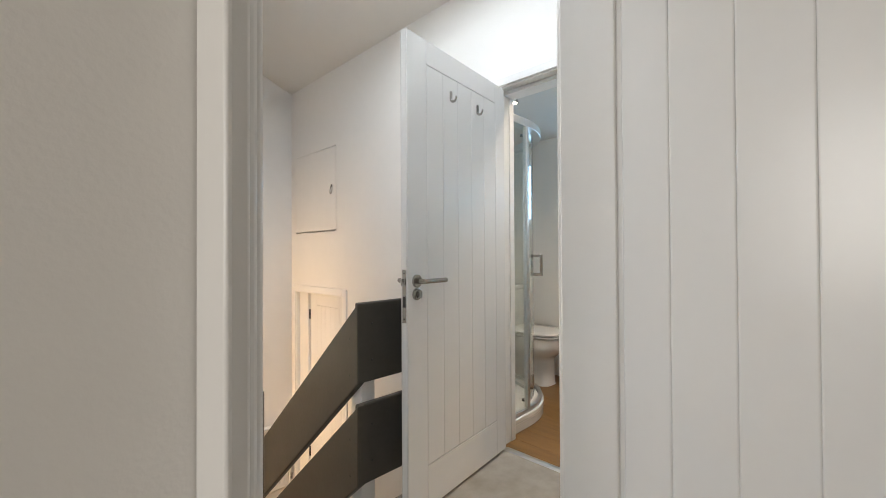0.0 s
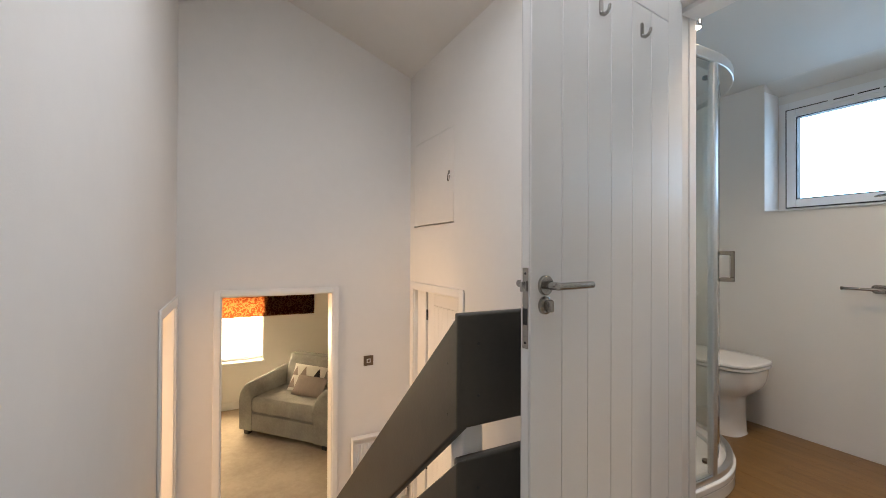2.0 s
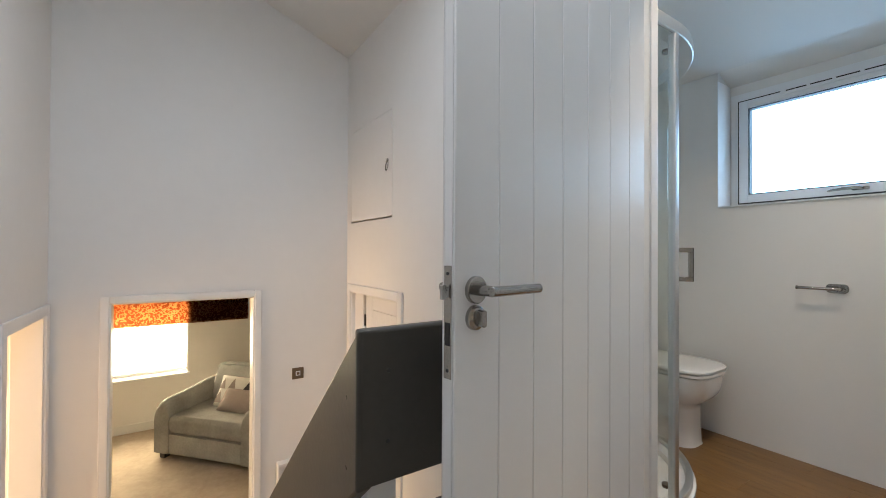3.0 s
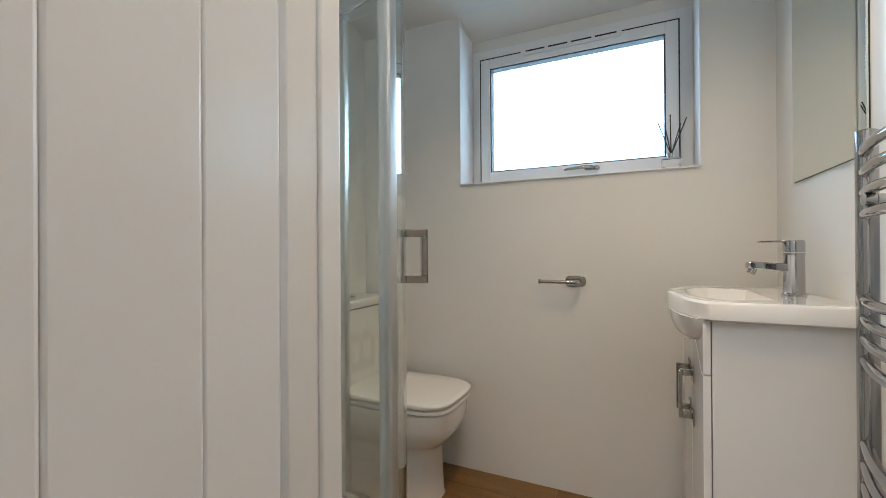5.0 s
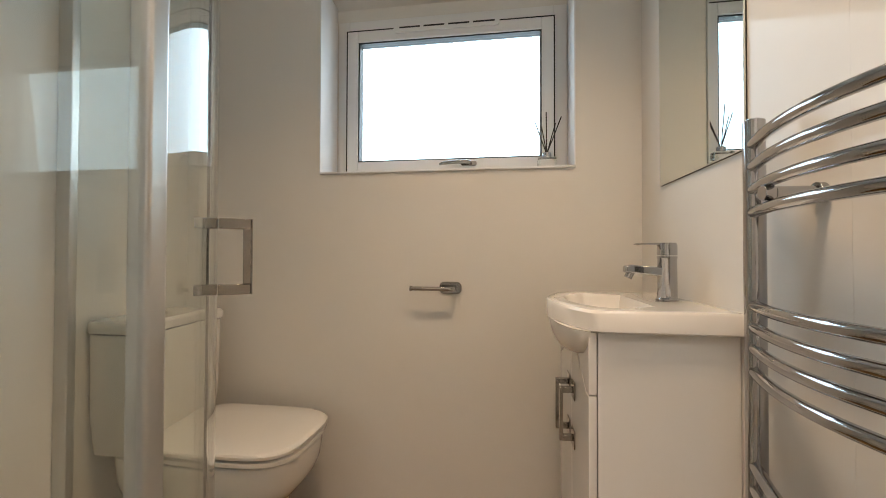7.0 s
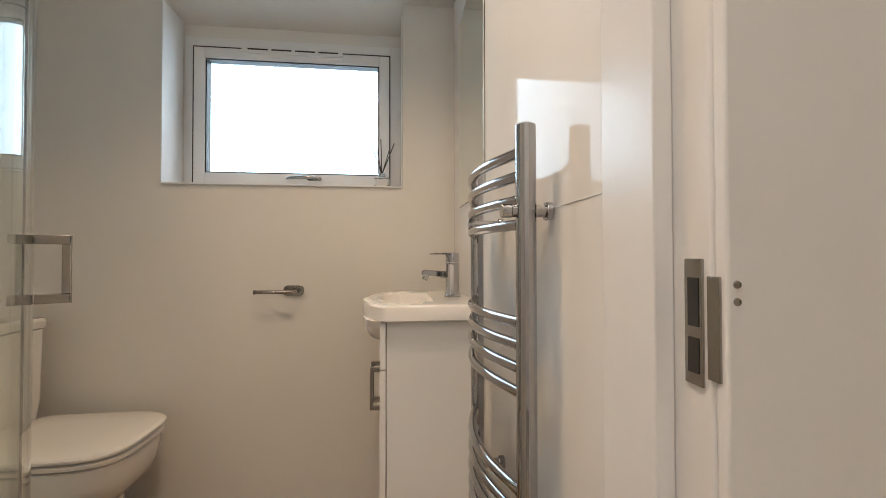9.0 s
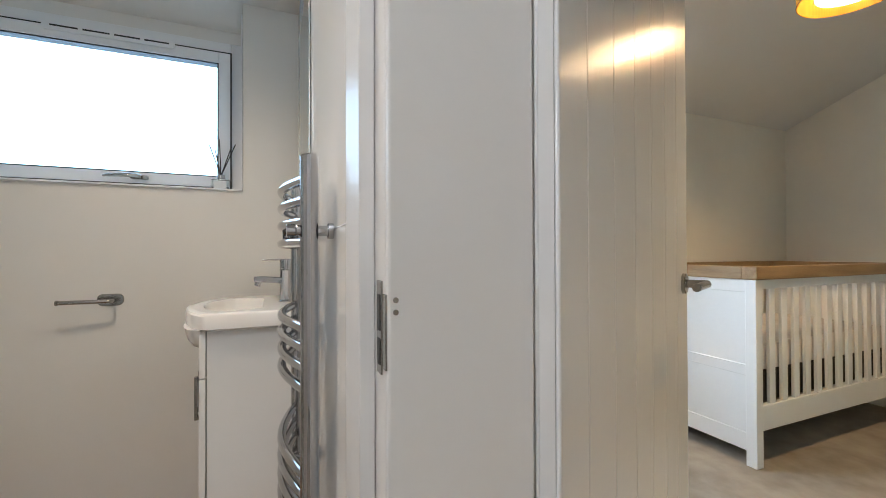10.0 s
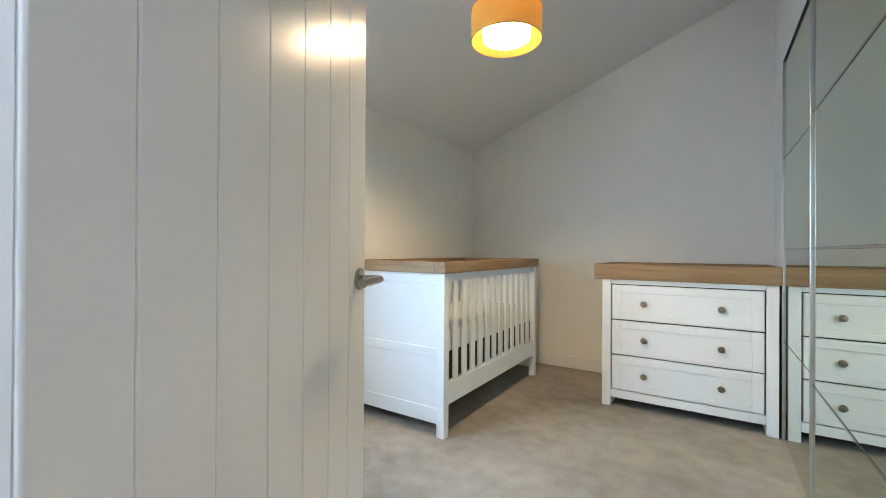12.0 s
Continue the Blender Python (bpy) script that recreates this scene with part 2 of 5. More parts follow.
# ---------------------------------------------------------------- floors
solid("floor_landing", bx(B(), 0.07, 1.885, 0.19, 1.27, -0.22, 0), M_CARPET, "grey-beige carpet on the upper landing", "floor", kind=S)
solid("floor_nursery", bx(B(), 1.03, 3.45, -3.5, 0.19, -0.22, 0), M_CARPET, "grey-beige cut pile carpet in the nursery", "floor", kind=S)
solid("floor_bedroom", bx(B(), -2.2, 1.03, -2.7, 0.19, -0.22, 0), M_CARPET, "grey-beige carpet in the bedroom", "floor", kind=S)
floor_bath = solid("floor_bathroom", bx(bx(B(), 1.887, 2.026, 0.346, 1.249, -0.22, -0.008), 2.0262, 3.31, 0.376, 2.085, -0.22, -0.008), M_BLACK, "honey oak laminate floor of the bathroom", "floor", kind=S)
solid("floor_hall", bx(B(), -1.8, 1.885, 1.27, 3.86, LOW - 0.2, LOW), M_CARPET2, "pale carpet of the lower hall", "floor", kind=S)
solid("floor_living_room", bx(B(), -2.6, 3.6, 3.86, 7.3, LOW - 0.2, LOW), M_CARPET2, "pale beige carpet in the living room", "floor", kind=S)

# ---------------------------------------------------------------- walls
# wall with the bathroom door and the loft hatch
bm = B()
wedge(bm, 1.885, 2.025, 1.251, 2.74, LOW)
wedge(bm, 1.885, 2.025, 3.69, 3.73, LOW)
bx(bm, 1.885, 2.025, 2.74, 3.69, 0.78, 1.27)
wedge(bm, 1.885, 2.025, 2.74, 3.69, 2.0)
bx(bm, 1.885, 2.025, 2.74, 2.906, 1.27, 2.0)
bx(bm, 1.885, 2.025, 3.64, 3.69, 1.27, 2.0)
bx(bm, 1.945, 2.025, 2.906, 3.64, 1.27, 2.0)
wedge(bm, 1.885, 2.0235, 0.342, 1.251, 2.02)
solid("wall_east", bm, M_WALL, "white painted plaster wall beside the stairs", "wall", kind=S, smooth=False)
# wall between landing and bedrooms
bm = B()
wedge(bm, -2.2, 0.158, 0.21, 0.34, -0.2)
wedge(bm, 0.985, 1.067, 0.21, 0.34, -0.2)
wedge(bm, 0.158, 0.985, 0.21, 0.34, 2.01)
wedge(bm, 1.065, 1.885, 0.21, 0.34, 2.01)
solid("wall_south", bm, M_WALL, "white painted wall with two bedroom doorways", "wall", kind=S, smooth=False)
# wall between nursery and bathroom
solid("wall_party", wedge(wedge(B(), 1.885, 3.6, 0.18, 0.3415, -0.2), 2.024, 3.6, 0.342, 0.376, -0.2), M_WALL, "white wall between nursery and bathroom", "wall", kind=S, smooth=False)
# stair wall
bm = B()
wedge(bm, -0.06, 0.07, 0.34, 2.93, LOW)
wedge(bm, -0.06, 0.07, 3.68, 3.73, LOW)
wedge(bm, -0.06, 0.07, 2.93, 3.68, 0.70)
solid("wall_west", bm, M_WALL, "white painted wall running down the stairs", "wall", kind=S, smooth=False)
# end wall above the lower doorway
bm = B()
wedge(bm, -1.8, 0.338, 3.73, 3.86, LOW)
wedge(bm, 1.197, 3.6, 3.73, 3.86, LOW)
wedge(bm, 0.338, 1.197, 3.73, 3.86, 0.722)
solid("wall_north", bm, M_WALL, "white painted end wall above the lower doorway", "wall", kind=S, smooth=False)
# bathroom shell
bm = B()
RT = zc(3.31) + 0.06
bx(bm, 3.31, 3.62, 0.376, 0.60, -0.2, RT)
bx(bm, 3.31, 3.62, 1.555, 2.2, -0.2, RT)
bx(bm, 3.31, 3.62, 0.60, 1.555, -0.2, 1.305)
bx(bm, 3.47, 3.62, 0.60, 0.648, 1.305, RT)
bx(bm, 3.47, 3.62, 1.51, 1.555, 1.305, RT)
bx(bm, 3.47, 3.62, 0.648, 1.51, 1.945, RT)
solid("wall_bathroom_window", bm, M_PANEL, "glossy white panelled bathroom wall with a window recess", "wall", kind=S, smooth=False)
solid("wall_bathroom_back", wedge(B(), 2.025, 3.31, 2.085, 2.2, -0.2), M_PANEL, "glossy white panelled wall behind the toilet", "wall", kind=S, smooth=False)
bm = B()
bx(bm, 2.03, 2.45, 0.376, 0.380, 0, 1.0935)
bx(bm, 2.03, 2.45, 0.376, 0.380, 1.0955, 2.42)
bx(bm, 2.4503, 3.31, 0.376, 0.380, 0, 2.09)
solid("trim_panel_joint", bx(B(), 2.031, 2.449, 0.3765, 0.3810, 1.0938, 1.0953), M_PVC, "thin white joint strip between bathroom wall panels", "trim", kind=S)
solid("wall_bathroom_panel", bm, M_PANEL, "glossy white wall panels behind basin and towel rail", "wall panel", kind=S, smooth=False)
bm = B()
wedge(bm, 2.025, 2.029, 1.262, 2.085, 0)
solid("wall_shower_panel", bm, M_PANEL, "glossy white wall panel in the shower", "wall panel", kind=S, smooth=False)
# nursery shell, with an added window opening out of view behind the open door
bm = B()
wedge(bm, 3.45, 3.6, -3.6, -0.85, -0.2)
wedge(bm, 3.45, 3.6, 0.12, 0.18, -0.2)
bx(bm, 3.45, 3.6, -0.85, 0.12, -0.2, 0.86)
wedge(bm, 3.45, 3.6, -0.85, 0.12, 1.60)
solid("wall_nursery_east", bm, M_NURS, "pale grey painted nursery wall", "wall", kind=S, smooth=False)
solid("wall_nursery_south", wedge(B(), 0.99, 3.45, -3.6, -3.45, -0.2), M_NURS, "pale grey painted nursery wall behind the cot", "wall", kind=S, smooth=False)
# wall between bedroom and nursery behind the wardrobe
solid("wall_bedroom_east", wedge(B(), 1.03, 1.055, -3.45, 0.21, -0.2), M_WALL, "white painted bedroom wall behind the door", "wall", kind=S, smooth=False)
bm = B()
wedge(bm, -2.2, 1.03, -2.85, -2.7, -0.2)
solid("wall_bedroom_south", bm, M_WALL, "white painted bedroom wall", "wall", kind=S, smooth=False)
bm = B()
wedge(bm, -2.35, -2.2, -2.85, -0.90, -0.2)
wedge(bm, -2.35, -2.2, 0.06, 0.34, -0.2)
bx(bm, -2.35, -2.2, -0.90, 0.06, -0.2, 0.88)
wedge(bm, -2.35, -2.2, -0.90, 0.06, 2.12)
solid("wall_bedroom_west", bm, M_WALL, "white painted bedroom wall with a window opening", "wall", kind=S, smooth=False)
# living room shell
bm = B()
bx(bm, -2.6, -0.39, 7.0, 7.3, LOW, 1.3)
bx(bm, 0.872, 3.6, 7.0, 7.3, LOW, 1.3)
bx(bm, -0.39, 0.872, 7.0, 7.3, LOW, -0.59)
bx(bm, -0.39, 0.872, 7.0, 7.3, 0.36, 1.3)
solid("wall_living_room_window", bm, M_WALL, "cream painted living room wall with a bright window", "wall", kind=S, smooth=False)
solid("wall_living_room_east", bx(B(), 3.45, 3.6, 3.86, 7.0, LOW, 1.3), M_WALL, "cream painted living room side wall", "wall", kind=S, smooth=False)
solid("wall_living_room_west", bx(B(), -2.75, -2.6, 3.73, 7.3, LOW, 1.3), M_WALL, "cream painted living room side wall", "wall", kind=S, smooth=False)
# Side-room walls out of view; their opening is added behind the warm fill.
bm = B()
bx(bm, -1.8, -0.06, 1.20, 1.34, LOW, 1.0)
bx(bm, -1.95, -1.8, 1.2, 2.7, LOW, 1.0)
bx(bm, -1.95, -1.8, 3.8, 3.86, LOW, 1.0)
bx(bm, -1.95, -1.8, 2.7, 3.8, LOW, -0.8)
bx(bm, -1.95, -1.8, 2.7, 3.8, 0.4, 1.0)
solid("wall_hall_side_room", bm, M_WALL, "cream painted walls of the room off the hall, opening added for warm light", "wall", kind=S, smooth=False)
bm = B()
bx(bm, 0.96, 1.885, 1.13, 1.27, LOW, -0.22)
bx(bm, 2.025, 2.9, 2.62, 2.74, LOW, 0.9)
bx(bm, 2.9, 3.0, 2.62, 3.86, LOW, 0.9)
solid("wall_under_landing", bm, M_WALL, "white painted wall under the landing edge", "wall", kind=S, smooth=False)

# ceilings
def slab(bm, x0, x1, y0, y1, t=0.16):
    cuts = [x0] + ([-0.4] if x0 < -0.4 < x1 else []) + [x1]
    for a, b in zip(cuts, cuts[1:]):
        v = [bm.verts.new(p) for p in ((a, y0, zc(a)), (b, y0, zc(b)), (b, y1, zc(b)), (a, y1, zc(a)), (a, y0, zc(a) + t), (b, y0, zc(b) + t), (b, y1, zc(b) + t), (a, y1, zc(a) + t))]
        for f in ((3, 2, 1, 0), (4, 5, 6, 7), (0, 1, 5, 4), (1, 2, 6, 5), (2, 3, 7, 6), (3, 0, 4, 7)):
            bm.faces.new([v[i] for i in f])


SKX, SKY = (0.72, 1.44), (0.62, 1.78)
bm = B()
slab(bm, -2.4, SKX[0], -3.6, 3.9)
slab(bm, SKX[1], 3.7, -3.6, 3.9)
slab(bm, SKX[0], SKX[1], -3.6, SKY[0])
slab(bm, SKX[0], SKX[1], SKY[1], 3.9)
solid("ceiling", bm, M_CEIL, "white sloping plaster ceiling under the roof", "ceiling", kind=S, smooth=False)
bm = B()
slab(bm, 2.027, 3.308, 0.379, 2.083, -0.008)
solid("ceiling_bathroom", bm, M_CEILG, "glossy white sloping bathroom ceiling panels", "ceiling", kind=S, smooth=False)
solid("ceiling_living_room", bx(B(), -2.75, 3.6, 3.86, 7.3, 1.2, 1.35), M_CEIL, "white living room ceiling", "ceiling", kind=S, smooth=False)
bm = B()
bx(bm, -1.95, -0.06, 1.2, 3.86, 0.95, 1.05)
solid("ceiling_hall_side_room", bm, M_CEIL, "white ceiling of the room off the hall", "ceiling", kind=S, smooth=False)

# ---------------------------------------------------------------- frames, linings and trim


def casing(name, axis, face, a0, a1, z0, z1, back, out, label, w=0.06, t=0.016, lining=True, both=True, skip=()):
    """Door lining and architraves. axis: 'x' for a wall across x. face: room side, back: other side, out: sign of the room side."""
    root = thing(name, ID, label, "door frame", kind=S)

    def put(nm, u0, u1, v0, v1, w0, w1, bev=0.004):
        lo, hi = min(v0, v1), max(v0, v1)
        bm = bx(B(), lo, hi, u0, u1, w0, w1) if axis == "x" else bx(B(), u0, u1, lo, hi, w0, w1)
        part(nm, bm, M_TRIM, root, bevel=bev)

    for f, o in ((face, out), (back, -out))[: 2 if both else 1]:
        if "arch0" not in skip:
            put("architrave", a0 - w + 0.012, a0 + 0.012, f + o * 0.0015, f + o * t, z0, z1 + w - 0.012)
        if "arch1" not in skip:
            put("architrave", a1 - 0.012, a1 + w - 0.012, f + o * 0.0015, f + o * t, z0, z1 + w - 0.012)
        put("architrave", a0 + 0.0125, a1 - 0.0125, f + o * 0.0015, f + o * t, z1 - 0.012, z1 + w - 0.012)
    if lining:
        if "jamb0" not in skip:
            put("jamb", a0 - 0.002, a0 + 0.022, face + out * 0.003, back - out * 0.003, z0, z1)
        if "jamb1" not in skip:
            put("jamb", a1 - 0.022, a1 + 0.002, face + out * 0.003, back - out * 0.003, z0, z1)
        put("head", a0 + 0.0225, a1 - 0.0225, face + out * 0.003, back - out * 0.003, z1 - 0.022, z1 + 0.002)
    return root, put


# bathroom doorway
dr, put = casing("door_frame_1", "x", 1.885, 0.344, 1.250, 0, 2.008, 2.025, -1, "white gloss door frame of the bathroom", w=0.045, both=False, skip=("arch0",))
put("door_stop", 0.3665, 0.387, 1.930, 2.0285, 0, 1.985, 0.002)
put("door_stop", 1.2115, 1.2275, 1.930, 1.9848, 0, 1.985, 0.002)
put("edge_trim", 1.207, 1.2275, 1.985, 2.0285, 0, 1.985, 0.005)
put("door_stop", 0.3875, 1.2095, 1.930, 2.0285, 1.966, 1.9855, 0.002)
# strike plate in the bathroom jamb
bm = B()
bx(bm, 1.892, 1.914, 0.366, 0.3685, 0.903, 1.015)
bx(bm, 1.874, 1.888, 0.364, 0.3675, 0.912, 1.0)
part("strike_plate", bm, M_STEEL, dr, "worn brushed steel strike plate", bevel=0.001)
for z in (0.980, 0.994):
    part("screw_head", lathe(B(), [(0.0, 0.002), (0.003, 0.0015), (0.0035, 0)], seg=10, m=pose(1.868, 0.357, z, 0, -90)), M_STEEL, dr)
bm = B()
bx(bm, 1.896, 1.909, 0.3686, 0.3692, 0.914, 0.945)
bx(bm, 1.896, 1.909, 0.3686, 0.3692, 0.955, 0.998)
part("latch_hole", bm, M_BLACK, dr, smooth=False)
bed_frame, put = casing("door_frame_2", "y", 0.34, 0.160, 0.983, 0, 2.0, 0.21, 1, "white gloss door frame of the bedroom", w=0.030)
put("moulding", 0.1295, 0.1350, 0.1435, 0.2085, 0, 2.06, 0.003)
put("moulding", 0.1355, 0.157, 0.1700, 0.1935, 0, 2.035, 0.003)
put("door_stop", 0.1825, 0.188, 0.226, 0.262, 0, 1.976, 0.002)
part("strike_plate", bx(B(), 0.1823, 0.1842, 0.212, 0.2245, 0.86, 0.957), M_STEEL, bed_frame, "worn brushed steel strike plate", bevel=0.0006)
casing("door_frame_3", "y", 0.34, 1.067, 1.885, 0, 2.0, 0.18, 1, "white gloss door frame of the nursery", w=0.04, both=False, skip=("arch1", "jamb1"))
solid("trim_corner_post", bx(B(), 1.868, 1.8815, 0.1675, 0.3655, 0, 2.05), M_TRIM, "white gloss corner post between two door frames", "door frame", bevel=0.003, kind=S)
# Filler strip added to stop window light leaking past the nursery hinge.
solid("trim_nursery_gap_filler", bx(B(), 1.8745, 1.8835, 0.1525, 0.1665, 0, 2.0), M_TRIM, "white gloss filler added to block light in the nursery hinge gap", "door frame", kind=S)
solid("trim_nursery_architrave", bx(B(), 1.8765, 1.93, 0.164, 0.1785, 0, 2.05), M_TRIM, "white gloss architrave inside the nursery", "door frame", bevel=0.003, kind=S)
casing("door_frame_4", "y", 3.73, 0.340, 1.195, LOW, 0.722, 3.86, -1, "white gloss frame of the open living room doorway", w=0.046)
hall_frame, put = casing("door_frame_5", "x", 1.885, 2.79, 3.64, LOW, 0.735, 2.025, -1, "white gloss frame of the lower hall door")
casing("door_frame_6", "x", 0.07, 2.95, 3.66, LOW, 0.68, -0.06, 1, "white gloss frame of the open doorway beside the stairs foot")

# ---------------------------------------------------------------- doors


def lever(root, x, z, face, out, flip=1):
    """A round rose with a straight lever. face: y of the leaf's face, out: which way it stands off."""
    h = part("rose", lathe(B(), [(0.0, 0.009), (0.0245, 0.009), (0.0265, 0.007), (0.0268, 0.0), (0.0, 0.0)], seg=32, m=pose(x, face, z, -90 * out)), M_STEEL, root, "round brushed steel rose")
    bm = B()
    tube(bm, [(x, face + out * 0.006, z), (x, face + out * 0.050, z)], 0.0105, 18)
    tube(bm, [(x - flip * 0.010, face + out * 0.052, z), (x + flip * 0.132, face + out * 0.052, z)], 0.0098, 20)
    part("lever", bm, M_STEEL, h, "straight brushed steel lever", bevel=0.0015)


def boarded_leaf(name, m, label, w=0.785, s=0.1225, h=1.965, t=0.036, z0=0.012, turn=False, hooks=False, levers=True, latch=True):
    """A boarded leaf. Local x runs from the free edge (0) to the hinge (w); faces at y = 0 and y = t."""
    d = thing(name, m, label, "door", kind=S)
    g = 0.006
    part("core", bx(B(), 0.004, w - 0.004, g, t - g, z0 + 0.004, z0 + h - 0.004), M_DOOR, d)
    pitch = 0.1135 if w > 0.7 else (w - 2 * s) / 5
    e = s + 5 * pitch
    zb, zt = z0 + 0.180, z0 + 1.861
    for y0, y1 in ((0, g + 0.001), (t - g - 0.001, t)):
        for a, b in ((0, s), (e, w)):
            part("stile", bx(B(), a, b, y0, y1, z0, z0 + h), M_DOOR, d, bevel=0.0035)
        for c0, c1 in ((z0, zb - 0.003), (zt + 0.003, z0 + h)):
            part("rail", bx(B(), s, e, y0, y1, c0, c1), M_DOOR, d, bevel=0.003)
        for k in range(5):
            a = s + k * pitch
            part("board", bx(B(), a, a + pitch, y0, y1, zb, zt), M_DOOR, d, bevel=0.0048)
    edge = B()
    bx(edge, 0.0, 0.005, g + 0.001, t - g - 0.001, z0, z0 + h)
    bx(edge, w - 0.005, w, g + 0.001, t - g - 0.001, z0, z0 + h)
    part("edge", edge, M_DOOR, d)
    if levers:
        lever(d, 0.053, 0.965, 0.0, -1)
        lever(d, 0.053, 0.965, t, 1)
    if latch:
        p = part("lock_plate", bx(B(), -0.0015, 0.001, 0.008, t - 0.008, 0.80, 1.012), M_STEEL, d, "brushed steel lock face plate", bevel=0.0006)
        bm = B()
        prism(bm, [(-0.012, 0.011), (-0.0015, 0.011), (-0.0015, 0.025), (-0.008, 0.025)], 0.953, 0.972)
        prism(bm, [(-0.023, 0.015), (-0.021, 0.010), (-0.011, 0.010), (-0.011, 0.024), (-0.015, 0.024)], 0.950, 0.976)
        part("latch_bolt", bm, M_STEEL, p)
        bm = B()
        for z in (0.815, 0.997):
            lathe(bm, [(0.0, 0.0012), (0.003, 0.001), (0.0035, 0)], seg=12, m=pose(-0.0016, t / 2, z, 0, -90))
        bx(bm, -0.0022, -0.0014, 0.011, 0.025, 0.862, 0.905)
        part("screw", bm, M_BLACK, p)
    if turn:
        p = part("turn_rose", lathe(B(), [(0.0, 0.010), (0.019, 0.010), (0.0235, 0.007), (0.0245, 0), (0, 0)], seg=28, m=pose(0.052, 0, 0.912, 90)), M_STEEL, d, "round bathroom lock rose")
        bm = prism(B(), rounded(-0.006, 0.006, -0.016, 0.016, 0.005), 0.0, 0.02)
        bmesh.ops.transform(bm, matrix=pose(0.052, -0.008, 0.912, 90), verts=bm.verts)
        part("thumb_turn", bm, M_STEEL, p, bevel=0.0015)
        p = part("turn_rose", lathe(B(), [(0.0, 0.010), (0.019, 0.010), (0.0235, 0.007), (0.0245, 0), (0, 0)], seg=28, m=pose(0.052, t, 0.912, -90)), M_STEEL, d)
    if hooks:
        for u in (0.294, 0.516):
            bm = B()
            prism(bm, rounded(-0.008, 0.008, -0.024, 0.024, 0.0075), 0, 0.004, pose(u, 0, 1.79, 90))
            tube(bm, [(u, -0.003, 1.772), (u, -0.012, 1.764), (u, -0.024, 1.766), (u, -0.030, 1.776), (u, -0.031, 1.786)], [0.006, 0.006, 0.0055, 0.005, 0.0045], 10)
            part("coat_hook", bm, M_STEEL, d, "small polished coat hook")
    return d


def place_leaf(free, hinge):
    """Pose of a leaf whose visible face runs from its free edge to its hinge, seen from the side on which local -y lies."""
    a = math.atan2(hinge[1] - free[1], hinge[0] - free[0])
    return Matrix.Translation((free[0], free[1], 0)) @ Matrix.Rotation(a, 4, "Z")


BATH_LEAF = place_leaf((1.100, 1.080), (1.882, 1.171))
boarded_leaf("door_1", BATH_LEAF, "open white boarded bathroom door with steel lever and thumb turn", w=0.787, turn=True, hooks=True)
boarded_leaf("door_2", place_leaf((1.001, -0.590), (1.001, 0.195)), "open white boarded bedroom door with vertical grooves")
# nursery leaf: its free edge lies deep in the room
NL = place_leaf((2.184, -0.551), (1.835, 0.1525))
boarded_leaf("door_3", NL @ Matrix.Translation((0, -0.036, 0)), "open white boarded nursery door with steel lever")
# lower hall door, closed
bm = bx(B(), 1.915, 1.975, 3.455, 3.618, LOW, 0.712)
part("jamb", bm, M_TRIM, hall_frame, bevel=0.003)
d4 = boarded_leaf("door_4", Matrix.Translation((1.935, 3.45, LOW)) @ Matrix.Rotation(radians(-90), 4, "Z"), "closed white boarded door at the stairs foot", w=0.635, h=1.968, levers=False, latch=False)
for z in (1.735, 0.45):
    part("hinge", bx(B(), -0.008, 0.006, -0.012, 0.004, z, z + 0.09), M_BLACK, d4, "dark metal hinge", bevel=0.002)

# ---------------------------------------------------------------- landing and stairs
# loft hatch
h = thing("loft_hatch", ID, "white painted loft hatch door with a ring pull", "hatch", kind=S)
part("hatch_door", bx(B(), 1.8835, 1.92, 2.910, 3.636, 1.282, 1.996), M_WALL, h, bevel=0.003)
ring = B()
tube(ring, [(1.876 + 0.004 * math.cos(radians(k * 20)), 2.975 + 0.016 * math.sin(radians(k * 20)), 1.625 + 0.034 * math.cos(radians(k * 20))) for k in range(19)], 0.0035, 8, close=False)
part("ring_pull", ring, M_STEEL, h, "small steel ring pull")
part("pull_plate", prism(B(), rounded(-0.012, 0.012, -0.012, 0.012, 0.01), 0, 0.004, pose(1.883, 2.975, 1.662, 0, -90)), M_STEEL, h)

# light switch on the end wall
sw = thing("light_switch", pose(1.494, 3.73, 0.10), "bronze metal single light switch on the white wall", "light switch")
part("plate", prism(B(), rounded(-0.043, 0.043, -0.043, 0.043, 0.004), 0, 0.007, pose(0, 0, 0, 90)), M_BRONZE, sw, bevel=0.0015)
part("surround", prism(B(), rounded(-0.017, 0.017, -0.017, 0.017, 0.002), 0.0072, 0.010, pose(0, 0, 0, 90)), M_PAPER, sw)
part("rocker", bx(B(), -0.010, 0.010, -0.014, -0.0101, -0.010, 0.010), M_BRONZE, sw, bevel=0.001)

# hall radiator below the switch
rad = thing("radiator", pose(1.345, 3.725, LOW + 0.13), "white pressed steel panel radiator on the end wall", "radiator")
RW, RH = 0.48, 0.60
bm = B()
bx(bm, 0, RW, -0.05, -0.042, 0, RH)
part("panel", bm, M_TRIM, rad, bevel=0.003)
for k in range(13):
    x = 0.028 + k * 0.0325
    part("flute", loft(B(), [[(x, -0.0501, z), (x + 0.007, -0.060, z), (x + 0.018, -0.060, z), (x + 0.025, -0.0501, z)] for z in (0.05, RH - 0.05)]), M_TRIM, rad)
bm = B()
bx(bm, -0.004, RW + 0.004, -0.075, -0.012, RH - 0.012, RH + 0.006)
part("top_grille", bm, M_TRIM, rad, bevel=0.003)
part("side_panel", bx(B(), -0.006, 0.0, -0.078, -0.012, 0.02, RH + 0.006), M_TRIM, rad, bevel=0.002)
